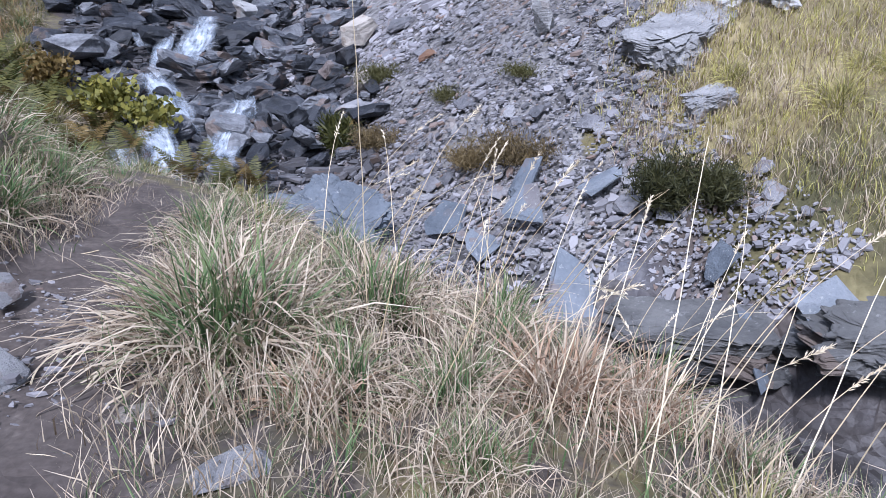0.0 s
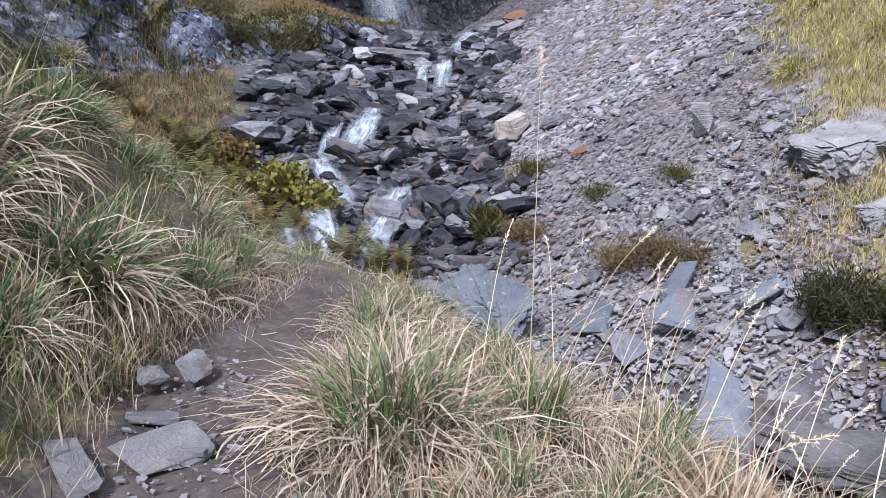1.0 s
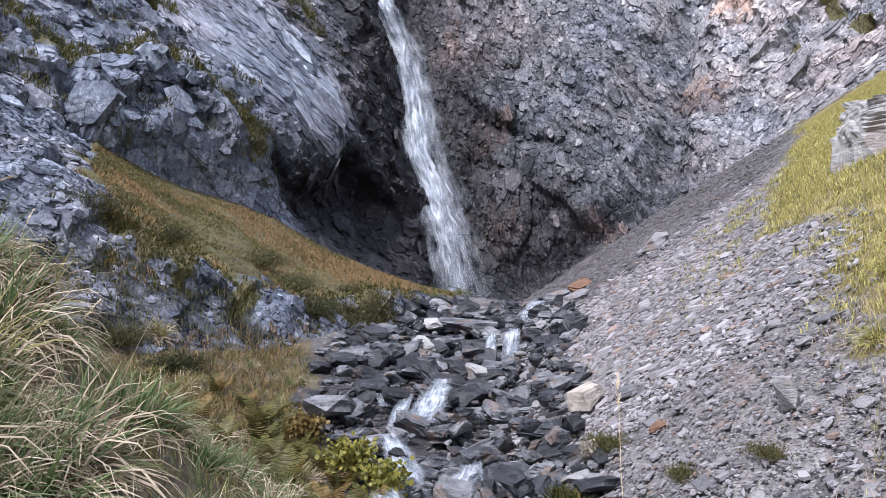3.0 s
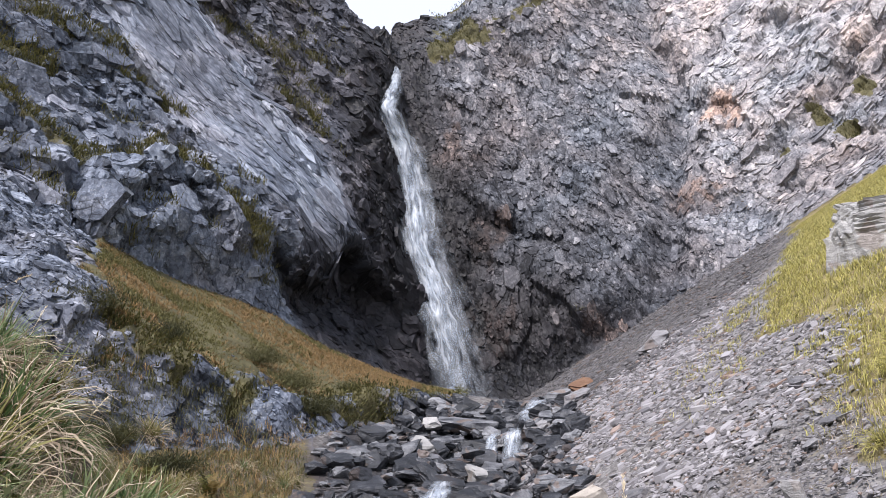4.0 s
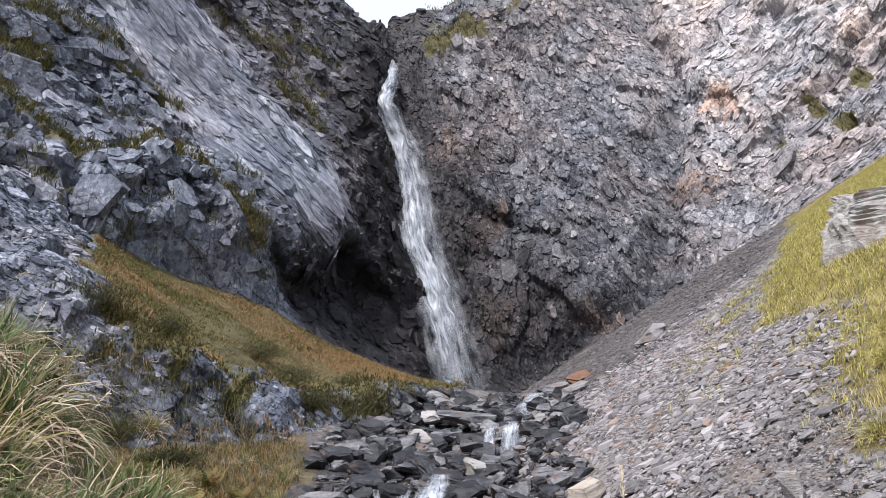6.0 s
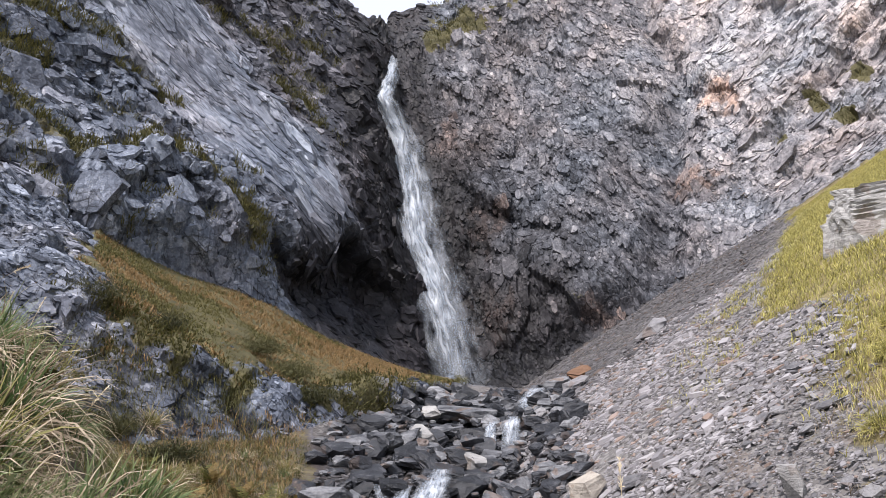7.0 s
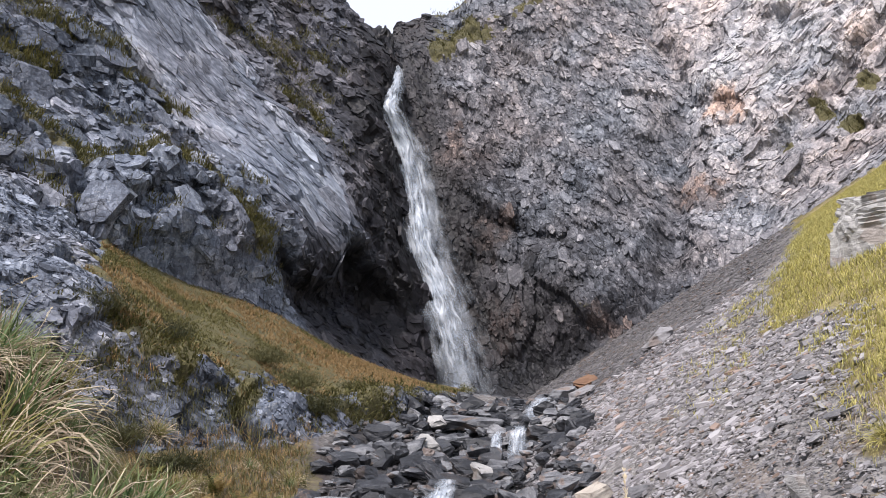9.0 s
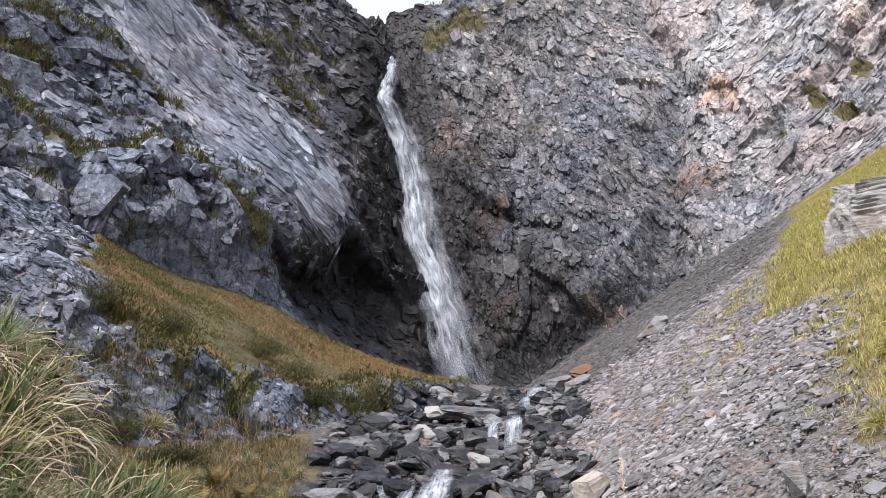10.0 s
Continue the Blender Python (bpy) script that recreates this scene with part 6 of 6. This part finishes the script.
def chip_frames(x, y, size, r, tilt=0.20):
    """Turned axes for chips that lie on the slope."""
    e = 0.3
    nx, ny = (land(x - e, y)[0] - land(x + e, y)[0]) / (2 * e), (land(x, y - e)[0] - land(x, y + e)[0]) / (2 * e)
    up = np.stack([nx, ny, np.ones_like(x)], -1)
    up /= np.linalg.norm(up, axis=1, keepdims=True)
    up = 0.75 * up + (0, 0, 0.25) + r.normal(0, tilt, up.shape) * 0.6
    up /= np.linalg.norm(up, axis=1, keepdims=True)
    a = np.pi / 2 + r.normal(0, 0.85, len(x))
    side = np.cross(up, np.stack([np.cos(a), np.sin(a), 0 * a], -1))
    side /= np.linalg.norm(side, axis=1, keepdims=True) + 1e-9
    return side * size[:, None], np.cross(up, side) * size[:, None], up * size[:, None]


def loose_chips(name, label, x, y, size, seed, lift=0.0, material=CHIP):
    r = np.random.default_rng(seed)
    kinds = np.stack([plate(r) for _ in range(24)])
    ax, ay, az_ = chip_frames(x, y, size, r)
    p = kinds[r.integers(0, 24, len(x))]
    place = np.stack([x, y, land(x, y)[0] + lift + 0.05 * size], -1)
    v = place[:, None, :] + p[..., 0:1] * ax[:, None] + p[..., 1:2] * ay[:, None] + p[..., 2:3] * az_[:, None]
    base = (np.arange(len(x)) * 10)[:, None]
    tops = [base + np.array(t)[None] for t in ((0, 1, 2), (0, 2, 3), (0, 3, 4))]
    sides = [base + np.array(t)[None] for k in range(5) for t in ((k, 5 + k, 5 + (k + 1) % 5), (k, 5 + (k + 1) % 5, (k + 1) % 5))]
    q = np.stack([*tops, *sides], 1).reshape(-1, 3)
    me = mesh_from(name, v.reshape(-1, 3), q)
    me.materials.append(material)
    ob = new(name, me)
    ob.parent = scree_slope
    return tagged(ob, label, kind="stuff")


def scatter(count, y0, y1, r, reach, power=1.0):
    y = y0 + (y1 - y0) * r.uniform(0, 1, count) ** power
    edge = np.interp(y, (4, 6, 8.7, 12, 14.5, 18.5, 21, 24, 34, 46), (2.4, 3.1, 4.6, 6.2, 8.0, 7.2, 7.6, 9, 13, 18.5))
    u = r.uniform(0, 1, count)
    x = stream_x(y) + reach + (edge - reach) * u
    g = fbm(x / 0.8, y / 0.8, land(x, y)[0] / 0.8, 3, 71)
    keep = (u < 0.93 + 0.1 * g) | (r.uniform(0, 1, count) < 0.25)
    return x[keep], y[keep]


rs = np.random.default_rng(77)
x, y = scatter(18000, 4.2, 13, rs, -0.2, 1.15)
loose_chips("slate_chips", "small broken slate chips covering the lower scree", x, y, np.clip(rs.lognormal(-2.75, 0.5, len(x)), 0.035, 0.28), 78, 0.0, LOW_CHIP)
x, y = scatter(18000, 12, 27, rs, -0.2)
loose_chips("slate_chips", "broken slate covering the middle of the scree", x, y, np.clip(rs.lognormal(-2.1, 0.55, len(x)), 0.07, 0.6), 79)
x, y = scatter(14000, 25, 51, rs, 0.2)
loose_chips("slate_chips", "broken slate covering the top of the scree", x, y, np.clip(rs.lognormal(-1.7, 0.5, len(x)), 0.1, 0.9), 80, 0.0, DARK_CHIP)
# chips around and under the boulders of the cascade
y = rs.uniform(8.5, 36, 5200)
x = stream_x(y) - np.interp(y, (9, 14, 20, 30, 37), (0.2, 1.2, 1.2, 0.6, 0.8)) + np.interp(y, (9, 14, 20, 30, 37), (1.3, 2.6, 3.2, 2.8, 2.4)) * rs.uniform(-1, 1, 5200)
loose_chips("slate_chips", "small dark slate pieces between the cascade boulders", x, y, np.clip(rs.lognormal(-1.65, 0.5, len(x)), 0.08, 0.6), 81, 0.06, WET_CHIP)
# pebbles and chips trodden into the path
y = rs.uniform(0.9, 4.8, 2000)
x = path_x(y) + rs.normal(0, 0.22, 2000) * np.interp(y, (2.5, 4), (1, 0.55))
pebbles = loose_chips("path_chips", "tiny slate chips trodden into the path", x, y, np.clip(rs.lognormal(-4.0, 0.6, 2000), 0.008, 0.08), 82, 0.002, PATH_CHIP)
pebbles.parent = ground

# the stones of the scree that can be told apart
PLATES = [with_material(stone_mesh("stone", 900 + k, (0.14, 0.2, 0.3)[k % 3], 1, 0.04, 12, 0.5, 0.02), DRY_SLATE) for k in range(12)]
x, y = scatter(300, 5.0, 17, rs, 0.0)
for k, (px, py) in enumerate(zip(x, y)):
    ob = set_stone("stone", PLATES[k % 12], float(px), float(py), float(np.clip(rs.lognormal(-1.6, 0.35), 0.1, 0.45)), rs.uniform(0, 360), rs.normal(0, 9), rs.normal(0, 9), 0.25, 0.0, follow=0.85)
    del ob["category"]
    ob.parent = scree_slope

# dry sticks and straws lying on the path
for k, (x, y, ln, turn) in enumerate(((-0.43, 2.3, 0.22, 70), (-0.3, 1.75, 0.26, -25), (-0.62, 1.55, 0.16, 20), (-0.5, 3.3, 0.18, 5), (-0.72, 1.9, 0.14, 40), (-0.2, 2.1, 0.15, 110))):
    bm = bmesh.new()
    rings = []
    for j in range(6):
        s = j / 5
        c = Vector((ln * (s - 0.5), 0.03 * math.sin(3 * s + k), 0.004))
        w = 0.0035 * (1.1 - 0.5 * s)
        rings.append([bm.verts.new(c + Vector((0, w * math.cos(b), w * math.sin(b)))) for b in (0, 1.57, 3.14, 4.71)])
    for a, b in zip(rings, rings[1:]):
        for i in range(4):
            bm.faces.new((a[i], a[(i + 1) % 4], b[(i + 1) % 4], b[i]))
    me = bpy.data.meshes.new("stick")
    bm.to_mesh(me)
    bm.free()
    me.materials.append(STALK)
    ob = new("stick", me)
    ob.matrix_world = pose(x, y, height(x, y) + 0.012, 0, 0, turn)
    tagged(ob, "thin dry stick lying on the trodden path", "stick", "sticks on the path")

# ---- the broken face of the cliffs: blocks and leaves of slate that stand proud of the rock ----
def sheet_normals():
    q = sheet_points.reshape(*sheet_shape, 3).copy()
    for _ in range(6):
        q = 0.5 * q + 0.25 * (np.roll(q, 1, axis=0) + np.roll(q, -1, axis=0))
        q[:, 1:-1] = 0.5 * q[:, 1:-1] + 0.25 * (q[:, 2:] + q[:, :-2])
    nrm = np.cross(np.roll(q, -1, axis=0) - np.roll(q, 1, axis=0), np.gradient(q, axis=1)).reshape(-1, 3)
    nrm /= np.linalg.norm(nrm, axis=1, keepdims=True) + 1e-9
    toward = np.einsum("ij,ij->i", nrm, np.array([0.0, 0.0, 1.6]) - sheet_points)
    return nrm * np.where(toward < 0, -1, 1)[:, None]


SHEET_NORMAL = sheet_normals()
SHEET_AZ = np.degrees(np.arctan2(sheet_points[:, 0], sheet_points[:, 1]))


def cliff_blocks(parent, name, label, chosen, count, size, grain, shape_, seed, singly=0, turn=0.25, tilt=0.16):
    """Blocks on the rock wherever chosen allows. size: median and spread in metres; grain: the direction of their length; shape_: width and thickness for a length of 1."""
    r = np.random.default_rng(seed)
    weight = chosen * (np.abs(SHEET_AZ) < 38) * np.hypot(sheet_points[:, 0], sheet_points[:, 1]) ** 2 * (np.hypot(sheet_points[:, 0], sheet_points[:, 1]) < 75)
    at = np.searchsorted(np.cumsum(weight) / weight.sum(), r.uniform(0, 1, count))
    out = SHEET_NORMAL[at] + r.normal(0, tilt, (count, 3))
    out /= np.linalg.norm(out, axis=1, keepdims=True)
    along = np.array(grain)[None] + r.normal(0, turn, (count, 3))
    along -= out * np.einsum("ij,ij->i", along, out)[:, None]
    along /= np.linalg.norm(along, axis=1, keepdims=True) + 1e-9
    across = np.cross(out, along)
    length = np.sort(np.clip(r.lognormal(np.log(size[0]), size[1], count), size[0] * 0.4, size[0] * 3.2))[::-1]
    sides = 6
    a = (np.arange(sides)[None] + r.uniform(-0.32, 0.32, (count, sides))) * 2 * np.pi / sides
    rad = 0.5 * r.uniform(0.7, 1.1, (count, sides)) / np.maximum(np.abs(np.cos(a)), np.abs(np.sin(a))) ** 0.6
    px, py = rad * np.cos(a), rad * np.sin(a) * shape_[0] * r.uniform(0.7, 1.3, (count, 1))
    thick = shape_[1] * r.uniform(0.5, 1.4, (count, 1))
    lean = r.normal(0, 0.35, (count, 1)) * px + r.normal(0, 0.35, (count, 1)) * py / shape_[0]
    top = np.stack([px * r.uniform(0.82, 1.0, (count, 1)), py * r.uniform(0.82, 1.0, (count, 1)), thick * (0.6 + 1.6 * lean)], -1)
    low = np.stack([px, py, -thick * 0.6 + 0 * px], -1)
    p = np.concatenate([top, low], 1) * length[:, None, None]
    v = sheet_points[at][:, None] + p[..., 0:1] * along[:, None] + p[..., 1:2] * across[:, None] + p[..., 2:3] * out[:, None]
    faces = [(0, 1, 2), (0, 2, 3), (0, 3, 4), (0, 4, 5)] + [t for k in range(6) for t in ((k, 6 + k, 6 + (k + 1) % 6), (k, 6 + (k + 1) % 6, (k + 1) % 6))]
    faces = np.array(faces)
    fields = {key: values[at] for key, values in sheet_fields.items()}
    fields["pale"] = np.clip(fields["pale"] + r.normal(0, 0.085, count), 0, 1)
    fields["grass"] = 0.6 * fields["grass"]
    for k in range(min(singly, count)):
        me = mesh_from("block", v[k], faces, {key: np.full(12, values[k]) for key, values in fields.items()})
        me.materials.append(LAND)
        ob = new("block", me)
        ob.parent = parent
    rest = slice(singly, None)
    n = count - singly
    me = mesh_from(name, v[rest].reshape(-1, 3), (np.arange(n)[:, None, None] * 12 + faces[None]).reshape(-1, 3), {key: np.repeat(values[rest], 12) for key, values in fields.items()})
    me.materials.append(LAND)
    ob = new(name, me)
    ob.parent = parent
    return tagged(ob, label, kind="stuff")


on_slab = sheet_fields["slab"] > 0.65
bare = np.clip(1 - 1.5 * sheet_fields["grass"], 0, 1)
JOINTS, CLEAVAGE, UPRIGHT, BEDS = (0.60, 0.76, 0.10), (0.40, 0.50, -0.77), (0.25, 0.0, -0.97), (0.5, -0.4, 0.76)
low = sheet_points[:, 1] < 57
blocky = (sheet_kind == 3) & ~on_slab & low
sunny = (sheet_kind == 4) & (sheet_points[:, 0] > 23)
knobs = (sheet_kind == 4) & ~sunny
cliff_blocks(cliff_left, "cliff_blocks", "dark jointed slate blocks of the side wall", blocky * bare, 2200, (0.9, 0.4), JOINTS, (0.8, 0.10), 1001, 300, 0.2, 0.06)
cliff_blocks(cliff_left, "cliff_blocks", "small dark slate blocks of the side wall", blocky * bare, 10500, (0.33, 0.4), JOINTS, (0.8, 0.16), 1002, 0, 0.3, 0.10)
cliff_blocks(cliff_left, "slate_leaves", "long slanting leaves of pale slate", on_slab * bare, 1700, (1.5, 0.5), CLEAVAGE, (0.30, 0.040), 1003, 0, 0.08, 0.03)
cliff_blocks(cliff_left, "slate_leaves", "small slanting leaves of pale slate", on_slab * bare, 4500, (0.5, 0.45), CLEAVAGE, (0.34, 0.07), 1004, 0, 0.12, 0.05)
cliff_blocks(cliff_back, "cliff_knobs", "knobbly grey rock of the back wall", knobs * bare, 2400, (0.75, 0.4), UPRIGHT, (0.6, 0.10), 1005, 300, 0.2, 0.07)
cliff_blocks(cliff_back, "cliff_knobs", "small knobs of grey rock on the back wall", knobs * bare, 15000, (0.32, 0.35), UPRIGHT, (0.6, 0.20), 1006, 0, 0.2, 0.12)
cliff_blocks(cliff_back, "cliff_beds", "pale beds of rock standing on end", sunny * bare, 1300, (1.0, 0.45), BEDS, (0.30, 0.11), 1007, 0, 0.15, 0.07)
cliff_blocks(cliff_back, "cliff_beds", "small pieces of pale bedded rock", sunny * bare, 4500, (0.36, 0.4), BEDS, (0.45, 0.20), 1008, 0, 0.2, 0.10)
cliff_blocks(crag, "crag_blocks", "lichened grey blocks of the low crag", (sheet_kind == 2) * bare, 1500, (0.38, 0.45), CLEAVAGE, (0.5, 0.10), 1009, 300, 0.25, 0.08)
cliff_blocks(crag, "crag_blocks", "small lichened pieces of the low crag", (sheet_kind == 2) * bare, 8500, (0.16, 0.4), CLEAVAGE, (0.6, 0.18), 1010, 0, 0.3, 0.12)


def wall_turf(name, label, chosen, count, length, material, seed):
    """Tufts that hang from the ledges of the rock."""
    r = np.random.default_rng(seed)
    weight = chosen * (np.abs(SHEET_AZ) < 36) * np.hypot(sheet_points[:, 0], sheet_points[:, 1]) ** 2 * (np.hypot(sheet_points[:, 0], sheet_points[:, 1]) < 75)
    at = np.repeat(np.searchsorted(np.cumsum(weight) / weight.sum(), r.uniform(0, 1, count)), 6)
    n = len(at)
    root = sheet_points[at] + SHEET_NORMAL[at] * 0.05 + r.normal(0, 0.16, (n, 3))
    heading = np.arctan2(SHEET_NORMAL[at, 1], SHEET_NORMAL[at, 0]) + r.normal(0, 0.8, n)
    v, q, along = blades(root, heading, np.abs(r.normal(0.5, 0.3, n)), length * r.uniform(0.5, 1.2, n), np.full(n, 0.045), r.uniform(0.8, 2.0, n), 3, r)
    me = mesh_from(name, v, q, {"along": along})
    me.materials.append(material)
    return tagged(new(name, me), label, "grass", kind="stuff")


wall_turf("cliff_grass", "dark green grass on the ledges of the side wall", (sheet_kind == 3) * np.clip(sheet_fields["grass"] - 0.35, 0, 1), 3200, 0.42, DARK_OLIVE, 1021)
wall_turf("crag_grass", "dull green grass tufts on the low crag", (sheet_kind == 2) * (land(sheet_points[:, 0], sheet_points[:, 1])[2]["shelf"] < 0.4) * np.clip(sheet_fields["grass"] - 0.36, 0, 0.3), 1300, 0.17, DARK_OLIVE, 1023)
wall_turf("cliff_grass", "olive grass on the lip of the back wall", (sheet_kind == 4) * np.clip(sheet_fields["grass"] - 0.4, 0, 1), 1500, 0.4, DARK_OLIVE, 1022)
